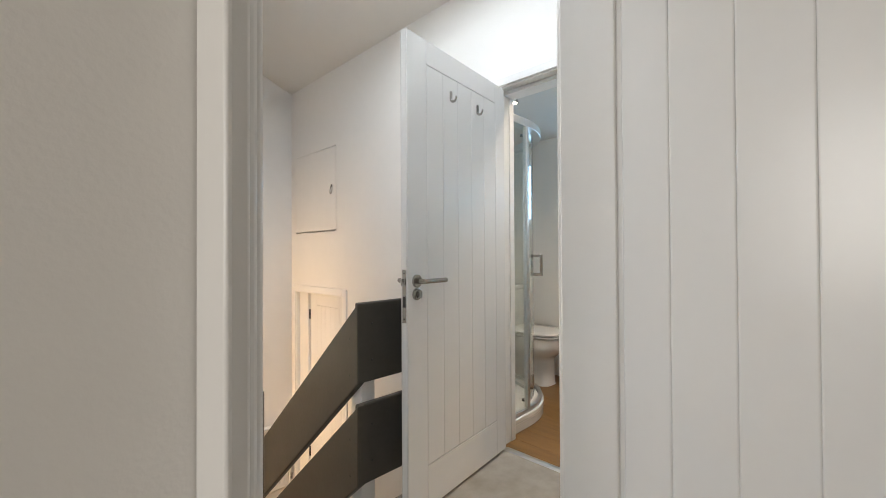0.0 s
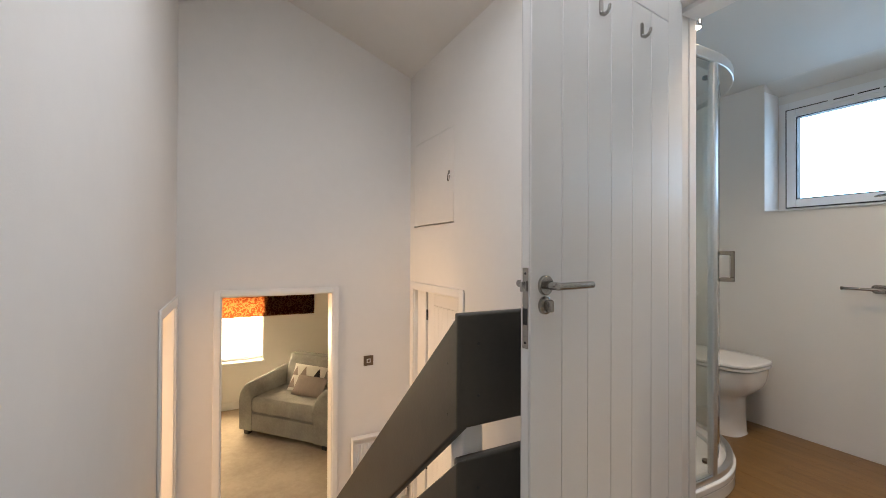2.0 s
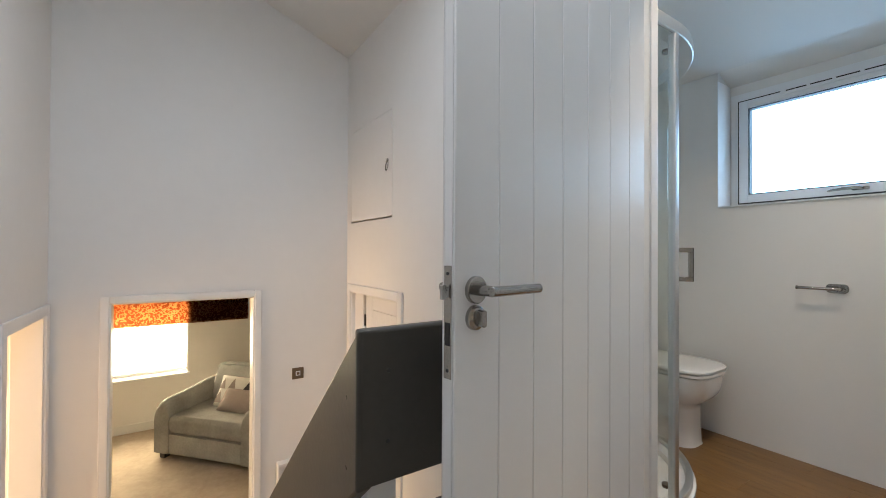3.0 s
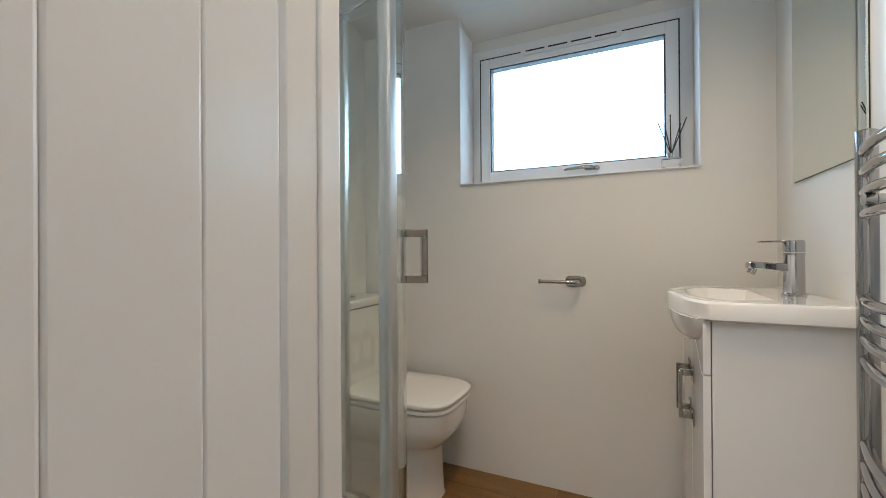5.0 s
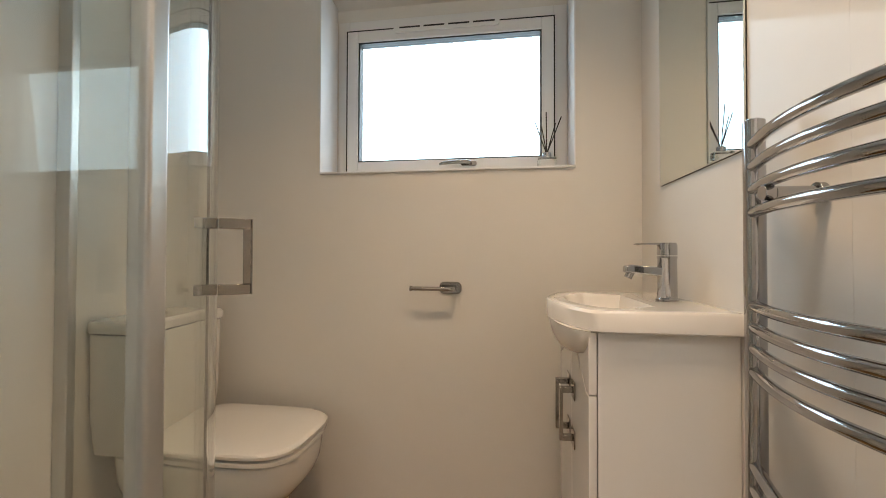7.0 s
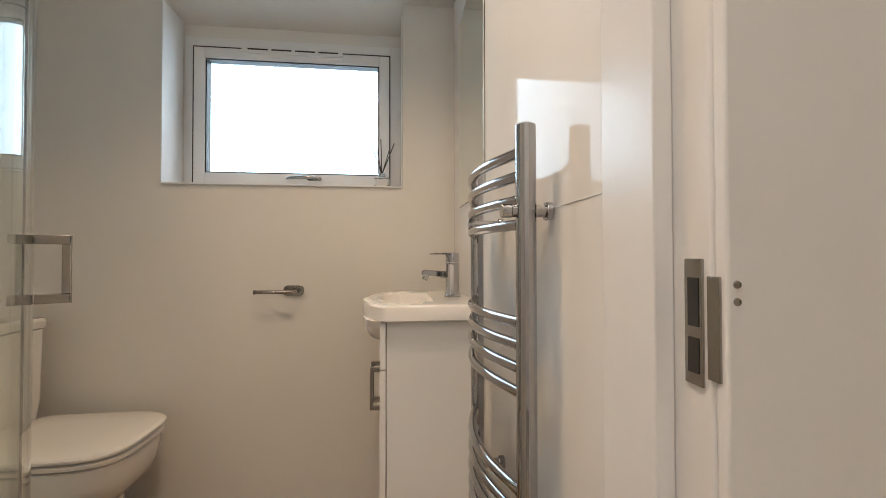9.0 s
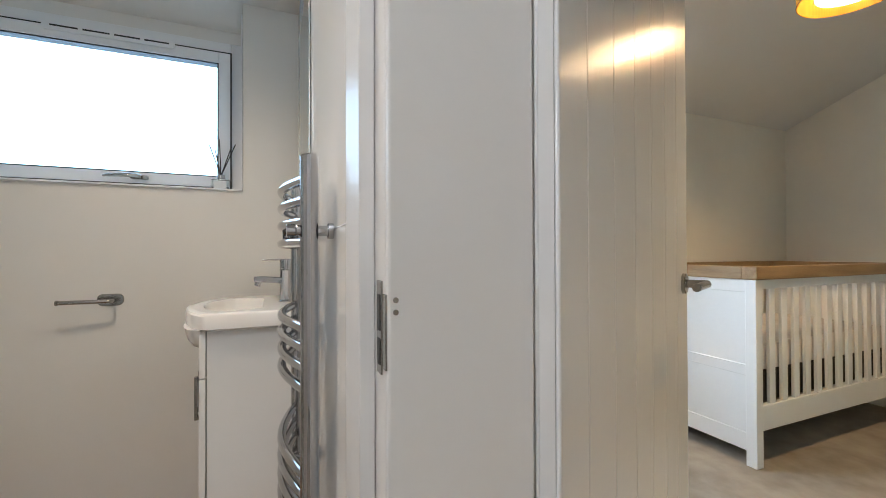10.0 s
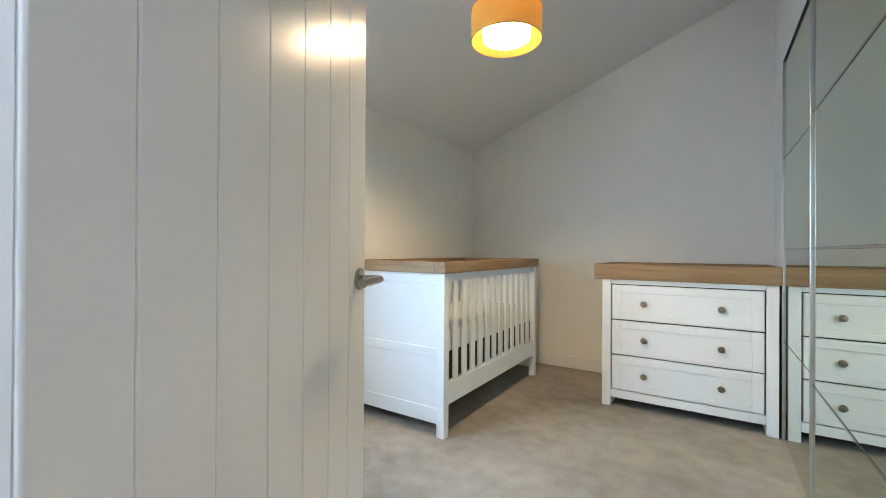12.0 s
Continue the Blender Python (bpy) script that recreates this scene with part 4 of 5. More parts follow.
part("door_seal", tube(B(), [(SHC[0] + (SHD - 0.003) * math.cos(radians(-40)), SHC[1] + (SHD - 0.003) * math.sin(radians(-40)), z) for z in (0.113, 1.867)], 0.0045, 8), M_GLASS, sh, "clear plastic door seal")
for ang in (radians(-54.5),):
    p = Vector((SHC[0] + SHD * math.cos(ang), SHC[1] + SHD * math.sin(ang)))
    n = (p - Vector(SHC)).normalized()
    t = Vector((-n.y, n.x))
    hm = Matrix(((t.x, n.x, 0, p.x), (t.y, n.y, 0, p.y), (0, 0, 1, 0.99), (0, 0, 0, 1)))
    bm = B()
    for s in (1, -1):
        y0, y1 = (0.001, 0.058) if s > 0 else (-0.040, -0.007)
        for z in (0.064, -0.064):
            bx(bm, -0.014, 0.014, y0, y1, z - 0.010, z + 0.010)
        if s > 0:
            bx(bm, -0.018, 0.018, 0.044, 0.0575, -0.0535, 0.0535)
            bx(bm, -0.018, 0.018, 0.0585, 0.0610, -0.0745, 0.0745)
    bmesh.ops.transform(bm, matrix=hm, verts=bm.verts)
    part("door_handle", bm, M_STEEL, sh, "square chrome shower door handle", bevel=0.001)
    for j2 in (2, 8):
        q = quad(SHD - 0.012)[j2]
        for z in (0.14, 1.84):
            part("roller", lathe(B(), [(0.0, -0.012), (0.017, -0.012), (0.017, 0.0), (0.0, 0.0)], (q[0], q[1], z), 16), M_BLACK, sh)
# shower head on its riser
hd = thing("mixer_shower", ID, "chrome mixer shower with a handset on a riser", "mixer shower")
part("riser", tube(B(), [(2.06, 1.72, 1.05), (2.06, 1.72, 1.86)], 0.011, 14), M_CHROME, hd)
for z in (1.08, 1.84):
    part("bracket", tube(B(), [(2.031, 1.72, z), (2.06, 1.72, z)], 0.012, 14), M_CHROME, hd)
part("handset", tube(B(), [(2.075, 1.70, 1.62), (2.12, 1.66, 1.78), (2.20, 1.60, 1.85), (2.27, 1.55, 1.83)], [0.012, 0.012, 0.014, 0.016], 14), M_CHROME, hd)
part("spray_plate", lathe(B(), [(0.0, 0.012), (0.03, 0.012), (0.05, 0.004), (0.052, -0.010), (0.048, -0.014), (0, -0.014)], seg=28, m=pose(2.29, 1.535, 1.80, 25, -20)), M_CHROME, hd)
part("hose", tube(B(), [(2.075, 1.70, 1.62), (2.09, 1.69, 1.3), (2.10, 1.70, 0.95), (2.08, 1.75, 0.85), (2.05, 1.78, 0.98)], 0.007, 10), M_CHROME, hd)
bm = tube(B(), [(2.06, 1.58, 1.02), (2.06, 1.88, 1.02)], 0.024, 20)
part("mixer_bar", bm, M_CHROME, hd, bevel=0.002)

# flush ceiling light, out of view, added to warm the bathroom
cfl = thing("ceiling_light", pose(2.36, 0.90, zc(2.36)), "round flush bathroom ceiling light, lit, unseen and added for warm light", "ceiling light")
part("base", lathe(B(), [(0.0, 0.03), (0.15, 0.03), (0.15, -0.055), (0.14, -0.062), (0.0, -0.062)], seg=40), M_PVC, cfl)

# small spotlight above the shower post
sp = thing("spotlight", pose(2.03, 1.262, 2.0), "small chrome wall spotlight, lit, above the shower", "spotlight")
part("arm", tube(B(), [(0.0, 0, 0), (0.06, 0, 0.0)], 0.008, 12), M_CHROME, sp)
part("housing", lathe(B(), [(0.0, 0.03), (0.016, 0.028), (0.022, 0.012), (0.024, -0.014), (0.021, -0.014), (0.019, -0.006)], (0.085, 0.0, 0.0), 24), M_CHROME, sp)
M_LAMP = glowing("lamp_glow", (1.0, 0.86, 0.66), 30)
part("bulb", lathe(B(), [(0.0, -0.016), (0.012, -0.014), (0.0185, -0.008), (0.0185, -0.004), (0.0, -0.004)], (0.085, 0.0, 0.0), 20), M_LAMP, sp)

# ---------------------------------------------------------------- nursery
CX0, CX1, CY0, CY1 = 2.650, 3.375, -3.085, -1.655
cot = thing("cot", ID, "white painted wooden cot with an oak top rail", "cot")
for x in (CX0, CX1 - 0.05):
    for y in (CY0, CY1 - 0.05):
        part("leg", bx(B(), x, x + 0.05, y, y + 0.05, 0.0, 0.909), M_WHITE, cot, bevel=0.003)
for y in (CY0 + 0.012, CY1 - 0.038):
    e = part("end_panel", bx(B(), CX0 + 0.0505, CX1 - 0.0505, y + 0.006, y + 0.020, 0.10, 0.909), M_WHITE, cot, bevel=0.001)
    for z0, z1 in ((0.068, 0.155), (0.435, 0.49), (0.845, 0.909)):
        part("cross_rail", bx(B(), CX0 + 0.051, CX1 - 0.051, y, y + 0.026, z0, z1), M_WHITE, e, bevel=0.003)
for x in (CX0 + 0.008, CX1 - 0.036):
    part("bottom_rail", bx(B(), x, x + 0.028, CY0 + 0.0505, CY1 - 0.0505, 0.172, 0.295), M_WHITE, cot, bevel=0.003)
    part("top_rail", bx(B(), x, x + 0.028, CY0 + 0.0505, CY1 - 0.0505, 0.863, 0.909), M_WHITE, cot, bevel=0.003)
    n = 12
    for k in range(n):
        y = CY1 - 0.05 - (k + 1) * (CY1 - CY0 - 0.10) / (n + 1)
        part("slat", bx(B(), x + 0.006, x + 0.022, y - 0.023, y + 0.023, 0.2955, 0.8625), M_WHITE, cot, bevel=0.002)
for a in ((CX0 - 0.012, CX0 + 0.058), (CX1 - 0.058, CX1 + 0.012)):
    part("oak_top_rail", bx(B(), a[0], a[1], CY0 - 0.012, CY1 + 0.012, 0.9095, 0.973), M_OAK, cot, "pale oak top rail", bevel=0.004)
for b in ((CY0 - 0.012, CY0 + 0.058), (CY1 - 0.058, CY1 + 0.012)):
    part("oak_top_rail", bx(B(), CX0 + 0.0585, CX1 - 0.0585, b[0], b[1], 0.9095, 0.973), M_OAKX, cot, "pale oak top rail", bevel=0.003)
# Near-black board made deep so the gap under the mattress reads as shade.
part("shade_board", bx(B(), CX0 + 0.040, CX1 - 0.040, CY0 + 0.042, CY1 - 0.042, 0.30, 0.455), M_COTSHADE, cot, "near-black board standing for the shade under the cot mattress", bevel=0.004)
mt = thing("cot_mattress", ID, "cot mattress with a rumpled white fitted sheet", "mattress")
bm = B()
nx, ny = 14, 26
rn = random.Random(7)
rings = []
for j in range(ny):
    y = CY0 + 0.055 + (CY1 - CY0 - 0.11) * j / (ny - 1)
    ring = []
    for x, z in [(CX0 + 0.045, 0.4555), (CX0 + 0.042, 0.49), (CX0 + 0.044, 0.56)] + [(CX0 + 0.055 + (CX1 - CX0 - 0.11) * i / (nx - 1), 0.583) for i in range(nx)] + [(CX1 - 0.044, 0.56), (CX1 - 0.042, 0.49), (CX1 - 0.045, 0.4555)]:
        k = noise.noise((x * 9, y * 7, z * 5)) * 0.012
        ring.append((x + (k if z < 0.57 else 0) * 0.4, y, z + (k if z > 0.48 else 0)))
    rings.append(ring)
loft(bm, rings)
part("sheet", bm, M_SHEET, mt)

# chest of drawers with a changing top
DX0, DX1, DYF, DYB = 1.106, 2.046, -2.700, -3.300
dr = thing("chest_of_drawers", ID, "white three-drawer nursery chest with an oak changing top", "chest of drawers")
part("side_panel", bx(B(), DX0, 1.163, DYB, DYF, 0.0, 0.848), M_WHITE, dr, bevel=0.003)
part("side_panel", bx(B(), 1.990, DX1, DYB, DYF, 0.0, 0.848), M_WHITE, dr, bevel=0.003)
part("back_panel", bx(B(), 1.1635, 1.9895, DYB, DYB + 0.012, 0.06, 0.848), M_WHITE, dr)
part("carcass", bx(B(), 1.1635, 1.9895, DYB + 0.0125, DYF - 0.030, 0.10, 0.82), M_BLACK, dr)
part("rail", bx(B(), 1.1635, 1.9895, DYF - 0.028, DYF - 0.002, 0.820, 0.848), M_WHITE, dr, bevel=0.002)
part("plinth_rail", bx(B(), 1.1635, 1.9895, DYF - 0.028, DYF - 0.002, 0.060, 0.112), M_WHITE, dr, bevel=0.002)
for z0, z1 in ((0.118, 0.343), (0.351, 0.576), (0.584, 0.813)):
    f = part("drawer_front", bx(B(), 1.1705, 1.983, DYF - 0.026, DYF - 0.004, z0, z1), M_WHITE, dr, bevel=0.002)
    bm = B()
    a0, a1, w = 1.173, 1.9805, 0.055
    for (p0, p1, q0, q1) in ((a0, a0 + w, z0 + 0.003, z1 - 0.003), (a1 - w, a1, z0 + 0.003, z1 - 0.003), (a0 + w, a1 - w, z0 + 0.003, z0 + 0.035), (a0 + w, a1 - w, z1 - 0.05, z1 - 0.003)):
        bx(bm, p0, p1, DYF - 0.0045, DYF + 0.0005, q0, q1)
    part("bead", bm, M_WHITE, f, bevel=0.0025)
    for x in (1.373, 1.787):
        part("knob", lathe(B(), [(0.0, 0.0), (0.008, 0.0), (0.007, 0.012), (0.016, 0.018), (0.0195, 0.024), (0.017, 0.030), (0.0, 0.033)], seg=24, m=pose(x, DYF - 0.005, (z0 + z1) / 2 - 0.003, -90)), M_KNOB, f, "round antique metal knob")
ct = part("changing_top", bx(B(), 1.094, 2.095, DYB - 0.02, DYF + 0.015, 0.8485, 0.862), M_OAKX, dr, "pale oak changing top", bevel=0.002)
for b in ((1.094, 2.095, DYF - 0.004, DYF + 0.015), (1.094, 2.095, DYB - 0.02, DYB - 0.002), (1.094, 1.112, DYB - 0.0015, DYF - 0.0045), (2.077, 2.095, DYB - 0.0015, DYF - 0.0045)):
    part("rim_board", bx(B(), *b, 0.8625, 0.952), M_OAKX, ct, bevel=0.003)

# added nursery window, hidden behind the open door
wn3 = thing("window_3", ID, "white framed nursery window, unseen, added behind the open door for daylight", "window", kind=S)
bm = B()
frame4(bm, -0.848, 0.118, 0.862, 1.598, 0.045, 3.50, 3.56)
part("window_frame", bm, M_PVC, wn3, bevel=0.004)
p = part("pane", bx(B(), 3.525, 3.530, -0.803, 0.073, 0.907, 1.553), M_PANE, wn3, smooth=False)
p.visible_shadow = False
part("window_sill", bx(B(), 3.43, 3.499, -0.87, 0.14, 0.835, 0.8605), M_PVC, wn3, bevel=0.003)

# mirrored sliding wardrobe
wd = thing("wardrobe", ID, "sliding wardrobe doors of greenish mirror panels with thin metal bars", "wardrobe")
for nm, x, y0, y1 in (("far", 1.088, -2.70, -1.72), ("near", 1.112, -1.80, -0.62)):
    d = part("sliding_door", bx(B(), x - 0.018, x - 0.004, y0, y1, 0.0, 2.088), M_BLACK, wd)
    zs = [0.002, 0.545, 1.052, 1.556, 2.072]
    for a, b in zip(zs, zs[1:]):
        part("mirror_panel", bx(B(), x - 0.0038, x, y0 + 0.012, y1 - 0.012, a + 0.004, b - 0.004), M_WMIR, d, bevel=0.0008)
    bm = B()
    for z in zs[1:-1]:
        bx(bm, x - 0.0038, x + 0.002, y0 + 0.012, y1 - 0.012, z - 0.0038, z + 0.0038)
    part("divider_bar", bm, M_STEEL, d, "thin grey metal divider bars")
    for y in (y0, y1 - 0.0118):
        part("edge_profile", bx(B(), x - 0.0195, x + 0.008, y, y + 0.0115, 0.0, 2.088), M_ALU, d, "pale metal edge profile", bevel=0.002)
part("top_track", bx(B(), 1.060, 1.094, -2.70, -0.62, 2.089, 2.094), M_STEEL, wd)
part("end_panel", bx(B(), 1.056, 1.130, -0.6185, -0.60, 0.0, 2.094), M_WHITE, wd)

# pendant lamp with two drum shades
LX, LY, LZ = 2.229, -1.523, 2.012


def shade_mat(name, colour, strength):
    m = bpy.data.materials.new(name)
    m.use_nodes = True
    nt = m.node_tree
    b = nt.nodes["Principled BSDF"]
    w = nt.nodes.new("ShaderNodeTexWave")
    w.inputs["Scale"].default_value, w.inputs["Distortion"].default_value = 60, 0.6
    tc = nt.nodes.new("ShaderNodeTexCoord")
    nt.links.new(tc.outputs["Object"], w.inputs["Vector"])
    r = nt.nodes.new("ShaderNodeValToRGB")
    r.color_ramp.elements[0].color = (*[c * 0.92 for c in colour], 1)
    r.color_ramp.elements[1].color = (*colour, 1)
    nt.links.new(w.outputs[0], r.inputs[0])
    nt.links.new(r.outputs[0], b.inputs["Base Color"])
    b.inputs["Roughness"].default_value = 0.9
    tr = nt.nodes.new("ShaderNodeBsdfTranslucent")
    nt.links.new(r.outputs[0], tr.inputs[0])
    mx = nt.nodes.new("ShaderNodeMixShader")
    mx.inputs[0].default_value = strength
    nt.links.new(b.outputs[0], mx.inputs[1])
    nt.links.new(tr.outputs[0], mx.inputs[2])
    nt.links.new(mx.outputs[0], nt.nodes["Material Output"].inputs[0])
    return m


M_SHADE = shade_mat("ochre_shade_fabric", (0.88, 0.49, 0.10), 0.10)
M_SHADE2 = shade_mat("cream_shade_fabric", (0.92, 0.86, 0.66), 0.5)
lamp = thing("pendant_lamp", pose(LX, LY, LZ), "ochre double drum pendant lamp, lit, over the nursery", "lamp")


def drum(r, z0, z1, t=0.003):
    """A stretched fabric drum with hems rolled inwards at both rims."""
    return lathe(B(), [(r - t, z0 + 0.006), (r - t, z0), (r, z0), (r, z1), (r - t, z1), (r - t, z1 - 0.006)], seg=56)


part("outer_shade", drum(0.163, 0.0, 0.145), M_SHADE, lamp, "ochre fabric outer drum shade")
part("inner_shade", drum(0.110, 0.012, 0.155), M_SHADE2, lamp, "cream inner drum shade")
bm = B()
for r, z in ((0.1635, 0.003), (0.1635, 0.142), (0.1105, 0.015)):
    tube(bm, [(r * math.cos(2 * math.pi * k / 48), r * math.sin(2 * math.pi * k / 48), z) for k in range(49)], 0.0014, 6, close=False)
part("shade_ring", bm, M_OAK, lamp)
# Disc added across the top rim to keep lamplight off the ceiling.
part("top_light_block", lathe(B(), [(0.02, 0.150), (0.158, 0.143), (0.158, 0.145), (0.02, 0.153)], seg=48), M_SHADE, lamp)
bm = B()
for k in range(3):
    a = 2 * math.pi * k / 3 + 0.4
    tube(bm, [(0.018 * math.cos(a), 0.018 * math.sin(a), 0.125), (0.162 * math.cos(a), 0.162 * math.sin(a), 0.125)], 0.002, 6)
part("spider", bm, M_STEEL, lamp)
part("lamp_holder", lathe(B(), [(0.0, 0.17), (0.012, 0.17), (0.018, 0.15), (0.018, 0.12), (0.0, 0.12)], seg=20), M_PVC, lamp)
M_BULB = glowing("bulb_glow", (1.0, 0.71, 0.39), 2500)
part("bulb", lathe(B(), [(0.0, 0.052), (0.013, 0.055), (0.023, 0.064), (0.026, 0.076), (0.023, 0.089), (0.014, 0.110), (0.012, 0.126)], seg=24), M_BULB, lamp)
part("flex", tube(B(), [(0, 0, 0.17), (0, 0, zc(LX) - LZ - 0.02)], 0.003, 8), M_PVC, lamp)
part("ceiling_rose", lathe(B(), [(0.045, 0.0), (0.045, -0.012), (0.02, -0.03), (0.0, -0.03)], (0, 0, zc(LX) - LZ + 0.012), 28), M_PVC, lamp)

# ---------------------------------------------------------------- living room
wl = thing("window_2", ID, "bright living room window with a white frame", "window", kind=S)
bm = B()
for a in ((-0.388, -0.33), (0.858, 0.870)):
    bx(bm, a[0], a[1], 7.12, 7.18, -0.588, 0.358)
bx(bm, -0.388, 0.870, 7.12, 7.18, -0.5885, -0.55)
bx(bm, -0.388, 0.870, 7.12, 7.18, 0.31, 0.3585)
part("window_frame", bm, M_PVC, wl)
p = part("pane", bx(B(), -0.33, 0.858, 7.145, 7.15, -0.55, 0.31), M_PANE, wl, smooth=False)
p.visible_shadow = False
part("window_sill", bx(B(), -0.42, 0.90, 6.97, 7.119, -0.612, -0.5895), M_PVC, wl, bevel=0.003)


def patterned(name):
    m = mat(name, (0.42, 0.12, 0.03), 0.85, bump=0.3, bscale=60, spec=0.1)
    nt = m.node_tree
    v = nt.nodes.new("ShaderNodeTexWave")
    v.wave_type = "RINGS"
    v.inputs["Scale"].default_value, v.inputs["Distortion"].default_value = 11, 11
    v.inputs["Detail"].default_value, v.inputs["Detail Scale"].default_value = 2, 2.2
    tc = next(n for n in nt.nodes if n.type == "TEX_COORD")
    nt.links.new(tc.outputs["Object"], v.inputs["Vector"])
    r = nt.nodes.new("ShaderNodeValToRGB")
    r.color_ramp.elements[0].color, r.color_ramp.elements[1].color = (0.25, 0.088, 0.038, 1), (0.60, 0.40, 0.22, 1)
    r.color_ramp.elements[0].position, r.color_ramp.elements[1].position = 0.55, 0.85
    nt.links.new(v.outputs[0], r.inputs[0])
    b = nt.nodes["Principled BSDF"]
    b.inputs["Base Color"].default_value = (0.07, 0.022, 0.014, 1)
    t = nt.nodes.new("ShaderNodeBsdfTranslucent")
    nt.links.new(r.outputs[0], t.inputs[0])
    mx = nt.nodes.new("ShaderNodeMixShader")
    mx.inputs[0].default_value = 0.86
    nt.links.new(b.outputs[0], mx.inputs[1])
    nt.links.new(t.outputs[0], mx.inputs[2])
    nt.links.new(mx.outputs[0], nt.nodes["Material Output"].inputs[0])
    return m


bl = thing("roman_blind", ID, "red-brown patterned roman blind drawn up over the window", "blind")
M_BLIND = patterned("patterned_blind_fabric")
part("fold", loft(B(), [[(x, 6.985, 0.075), (x, 6.975, 0.071), (x, 6.973, 0.125), (x, 6.981, 0.37), (x, 6.985, 0.37)] for x in (-0.72, 1.61)]), M_BLIND, bl)
part("headrail", bx(B(), -0.72, 1.61, 6.958, 6.998, 0.371, 0.395), M_PVC, bl, bevel=0.002)

# snuggler armchair turned to the door
CH = Matrix.Translation((0.985, 5.555, LOW)) @ Matrix.Rotation(math.atan2(5.09 - 6.02, 1.40 - 0.57), 4, "Z")
ch = thing("armchair", CH, "wide grey fabric armchair with rounded arms on the carpet", "armchair")
HW = 0.66


def pillow(x0, x1, y0, y1, z0, z1, r=0.05, puff=0.02):
    n = [rounded(x0 + g, x1 - g, y0 + g, y1 - g, max(r - g * 0.5, 0.01), 5) for g in (0.035, 0.008, 0.0, 0.0, 0.008, 0.04)]
    zz = (z0, z0 + 0.015, z0 + 0.04, z1 - 0.045, z1 - 0.015, z1 + puff * 0.3)
    return loft(B(), [[(x, y, z) for x, y in ring] for ring, z in zip(n, zz)])


part("base", bx(B(), -HW + 0.17, HW - 0.17, 0.02, 0.85, 0.07, 0.30), M_SOFA, ch, bevel=0.015)
part("seat_cushion", pillow(-HW + 0.165, HW - 0.165, -0.01, 0.72, 0.302, 0.48, 0.06, 0.04), M_SOFA, ch, bevel=0.0)
part("front_border", bx(B(), -HW + 0.172, HW - 0.172, 0.001, 0.019, 0.075, 0.29), M_SOFA, ch, bevel=0.006)
for s in (-1, 1):
    prof = [(-0.01, 0.07), (-0.015, 0.48), (-0.005, 0.56), (0.02, 0.615), (0.06, 0.65), (0.10, 0.66), (0.14, 0.645), (0.17, 0.61), (0.188, 0.55), (0.19, 0.07)]
    rings = []
    for y, k in ((-0.01, 0.86), (0.0, 0.92), (0.03, 0.975), (0.09, 1.0), (0.30, 1.02), (0.60, 1.08), (0.88, 1.12)):
        rings.append([(s * (HW - u), y, z if z < 0.1 else z * k) for u, z in prof])
    part("arm", loft(B(), rings), M_SOFA, ch, bevel=0.008)
part("backrest", loft(B(), [[(x, y, z) for x, y in rounded(-HW + 0.10, HW - 0.10, y0, y1, 0.05)] for z, y0, y1 in ((0.30, 0.66, 0.90), (0.60, 0.70, 0.93), (0.81, 0.75, 0.955), (0.855, 0.78, 0.945))]), M_SOFA, ch, bevel=0.01)
part("back_cushion", loft(B(), [[(x, y, z) for x, y in rounded(-HW + 0.20, HW - 0.20, y0, y1, 0.05)] for z, y0, y1 in ((0.47, 0.60, 0.72), (0.52, 0.56, 0.74), (0.72, 0.595, 0.775), (0.84, 0.66, 0.81), (0.872, 0.71, 0.79))]), M_SOFA, ch)
for x in (-HW + 0.03, HW - 0.10):
    for y in (0.03, 0.80):
        part("foot", bx(B(), x, x + 0.07, y, y + 0.07, 0.0, 0.069), M_BLACK, ch, "dark wooden foot", bevel=0.004)


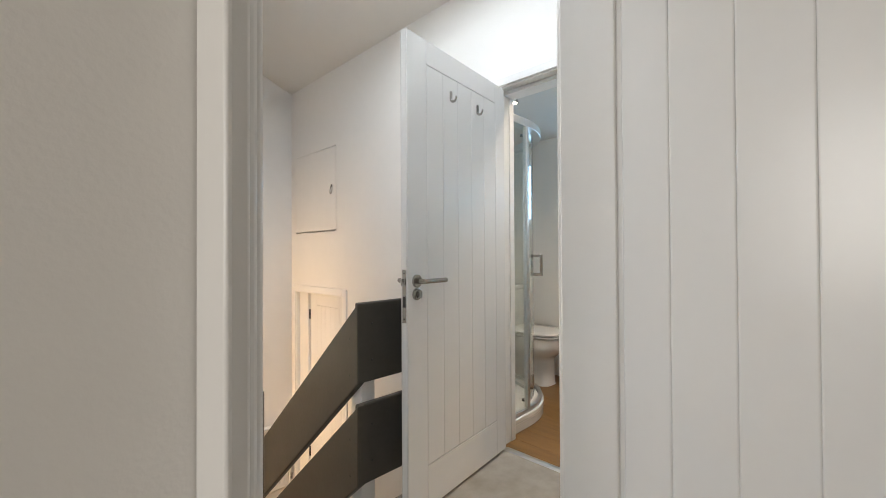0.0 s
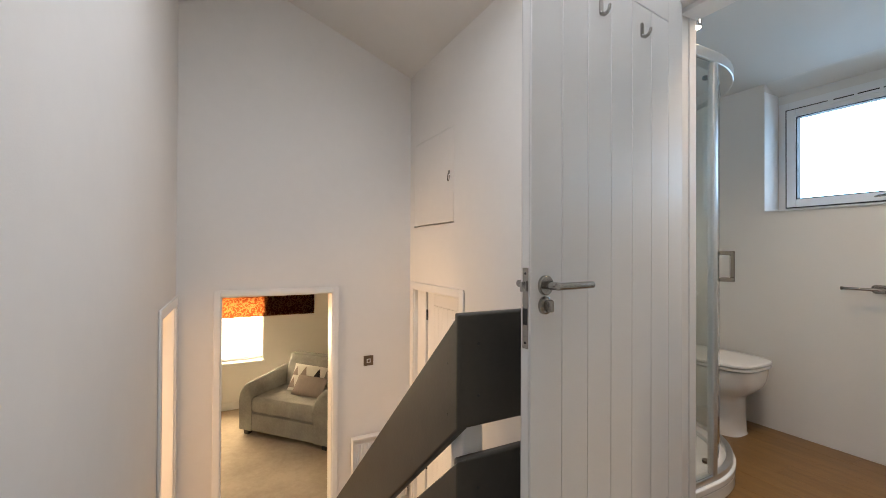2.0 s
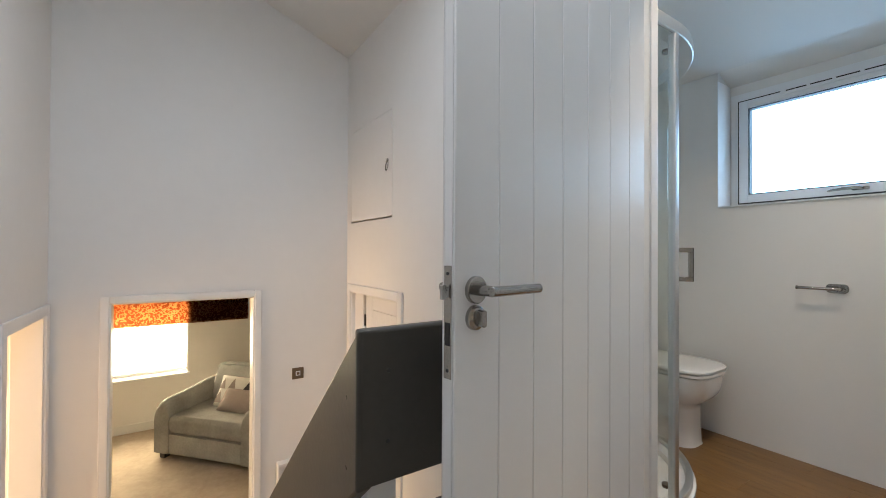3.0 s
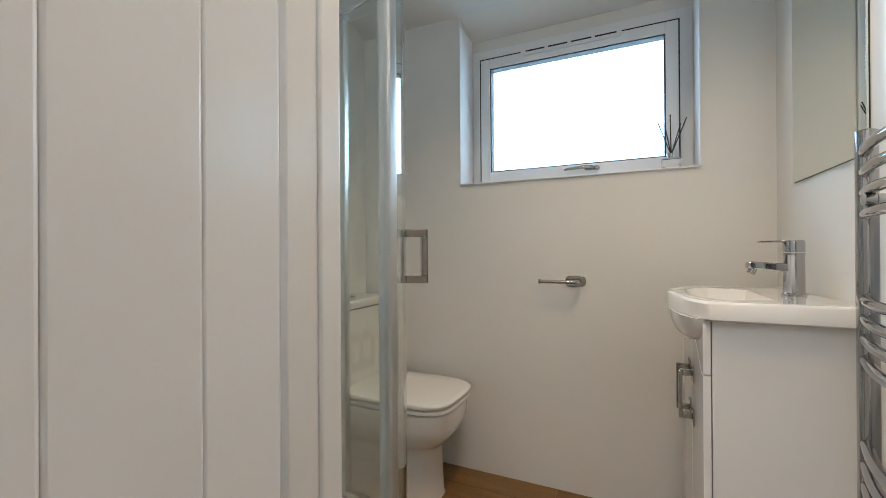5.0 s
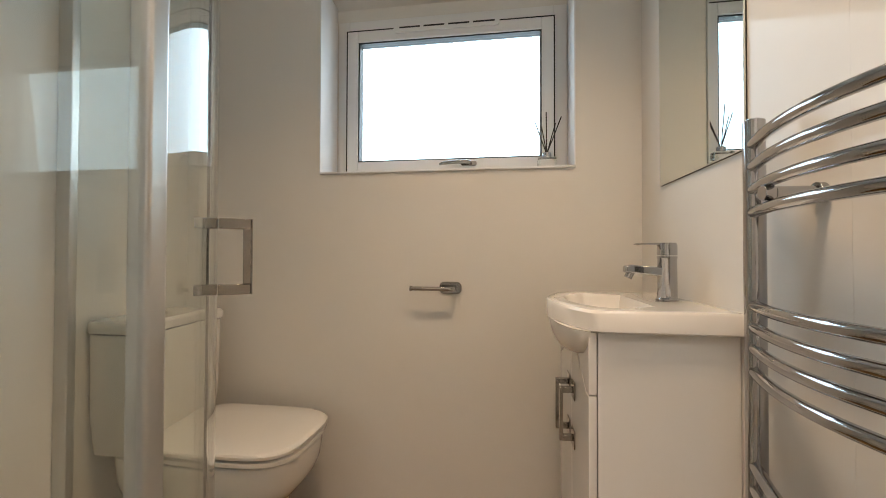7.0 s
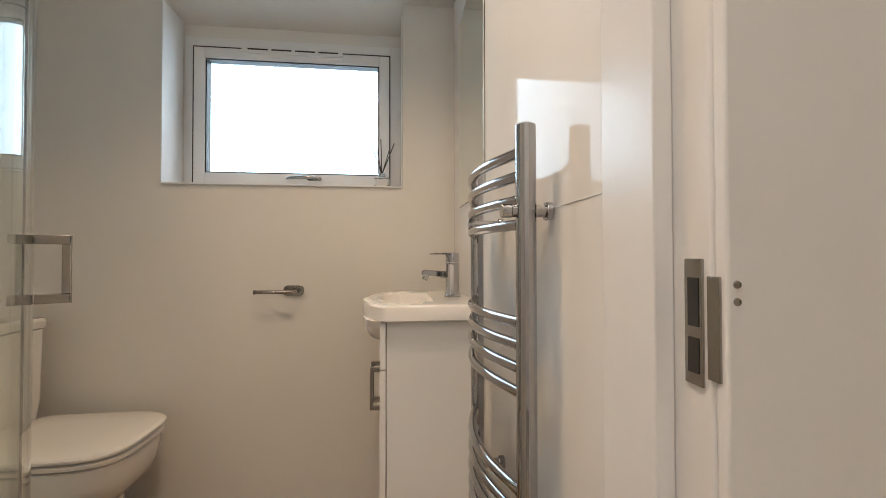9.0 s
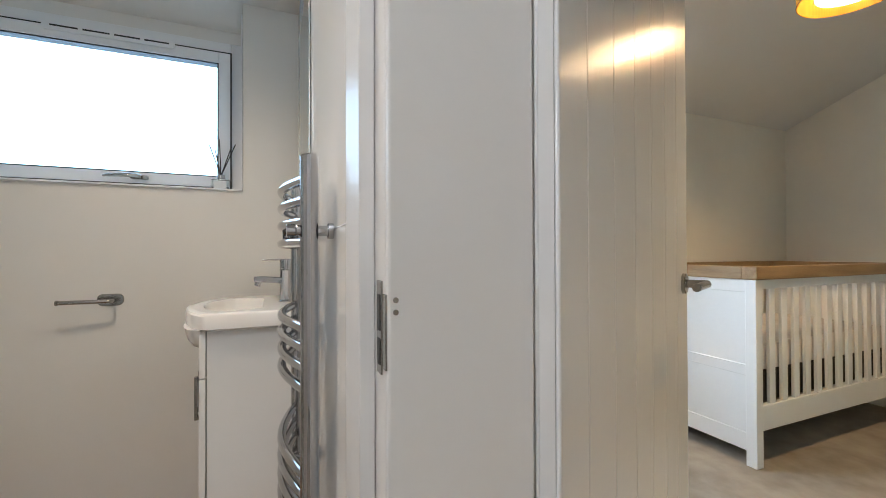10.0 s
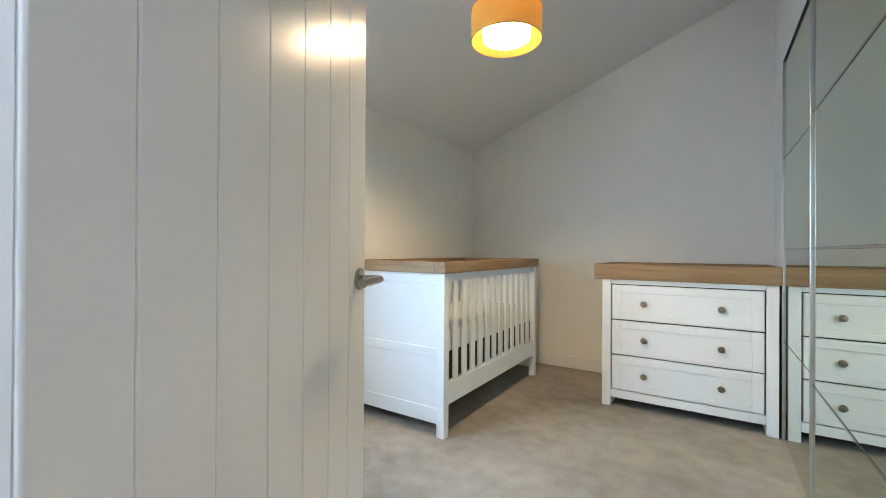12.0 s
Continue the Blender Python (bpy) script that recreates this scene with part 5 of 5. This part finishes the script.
def cushion(name, m, w, h, material, label, patches=()):
    c = thing(name, m, label, "cushion", group="cushions on the armchair")
    bm = B()
    n = 14
    for s in (1, -1):
        grid = [[bm.verts.new((w * (i / n - 0.5) * (1 - 0.06 * (1 - (2 * j / n - 1) ** 2)), s * 0.065 * max(0, (1 - (2 * i / n - 1) ** 4) * (1 - (2 * j / n - 1) ** 4)) ** 0.5, h * (j / n - 0.5))) for i in range(n + 1)] for j in range(n + 1)]
        for j in range(n):
            for i in range(n):
                bm.faces.new((grid[j][i], grid[j][i + 1], grid[j + 1][i + 1], grid[j + 1][i]))
    bmesh.ops.remove_doubles(bm, verts=bm.verts, dist=0.0005)
    part("cover", bm, material, c)
    for tri, pm in patches:
        b2 = B()
        pts = []
        k = 6
        for a in range(k + 1):
            for b in range(k + 1 - a):
                u = tri[0][0] + (tri[1][0] - tri[0][0]) * a / k + (tri[2][0] - tri[0][0]) * b / k
                v = tri[0][1] + (tri[1][1] - tri[0][1]) * a / k + (tri[2][1] - tri[0][1]) * b / k
                y = -0.065 * max(0, (1 - (2 * u - 1) ** 4) * (1 - (2 * v - 1) ** 4)) ** 0.5 - 0.003
                pts.append(((a, b), b2.verts.new((w * (u - 0.5) * (1 - 0.06 * (1 - (2 * v - 1) ** 2)), y, h * (v - 0.5)))))
        idx = dict(pts)
        for a in range(k):
            for b in range(k - a):
                b2.faces.new((idx[a, b], idx[a + 1, b], idx[a, b + 1]))
                if a + b < k - 1:
                    b2.faces.new((idx[a + 1, b], idx[a + 1, b + 1], idx[a, b + 1]))
        part("printed_triangle", b2, pm, c)
    return c


cushion("cushion", CH @ pose(0.0, 0.47, 0.640, -28, 3, 4), 0.50, 0.35, M_CUSH, "white cushion printed with grey and black triangles",
        [(((0.02, 0.1), (0.26, 0.1), (0.14, 0.5)), M_CUSHG), (((0.3, 0.5), (0.55, 0.5), (0.42, 0.92)), M_CUSHG), (((0.72, 0.5), (0.96, 0.5), (0.84, 0.92)), M_CUSHB), (((0.5, 0.1), (0.74, 0.1), (0.62, 0.5)), M_CUSHB), (((0.05, 0.55), (0.25, 0.55), (0.15, 0.9)), M_CUSHG)])
cushion("cushion", CH @ pose(0.12, 0.36, 0.585, -38, 2, 2), 0.46, 0.27, M_CUSHG, "small mauve-grey cushion leaning on the printed one")
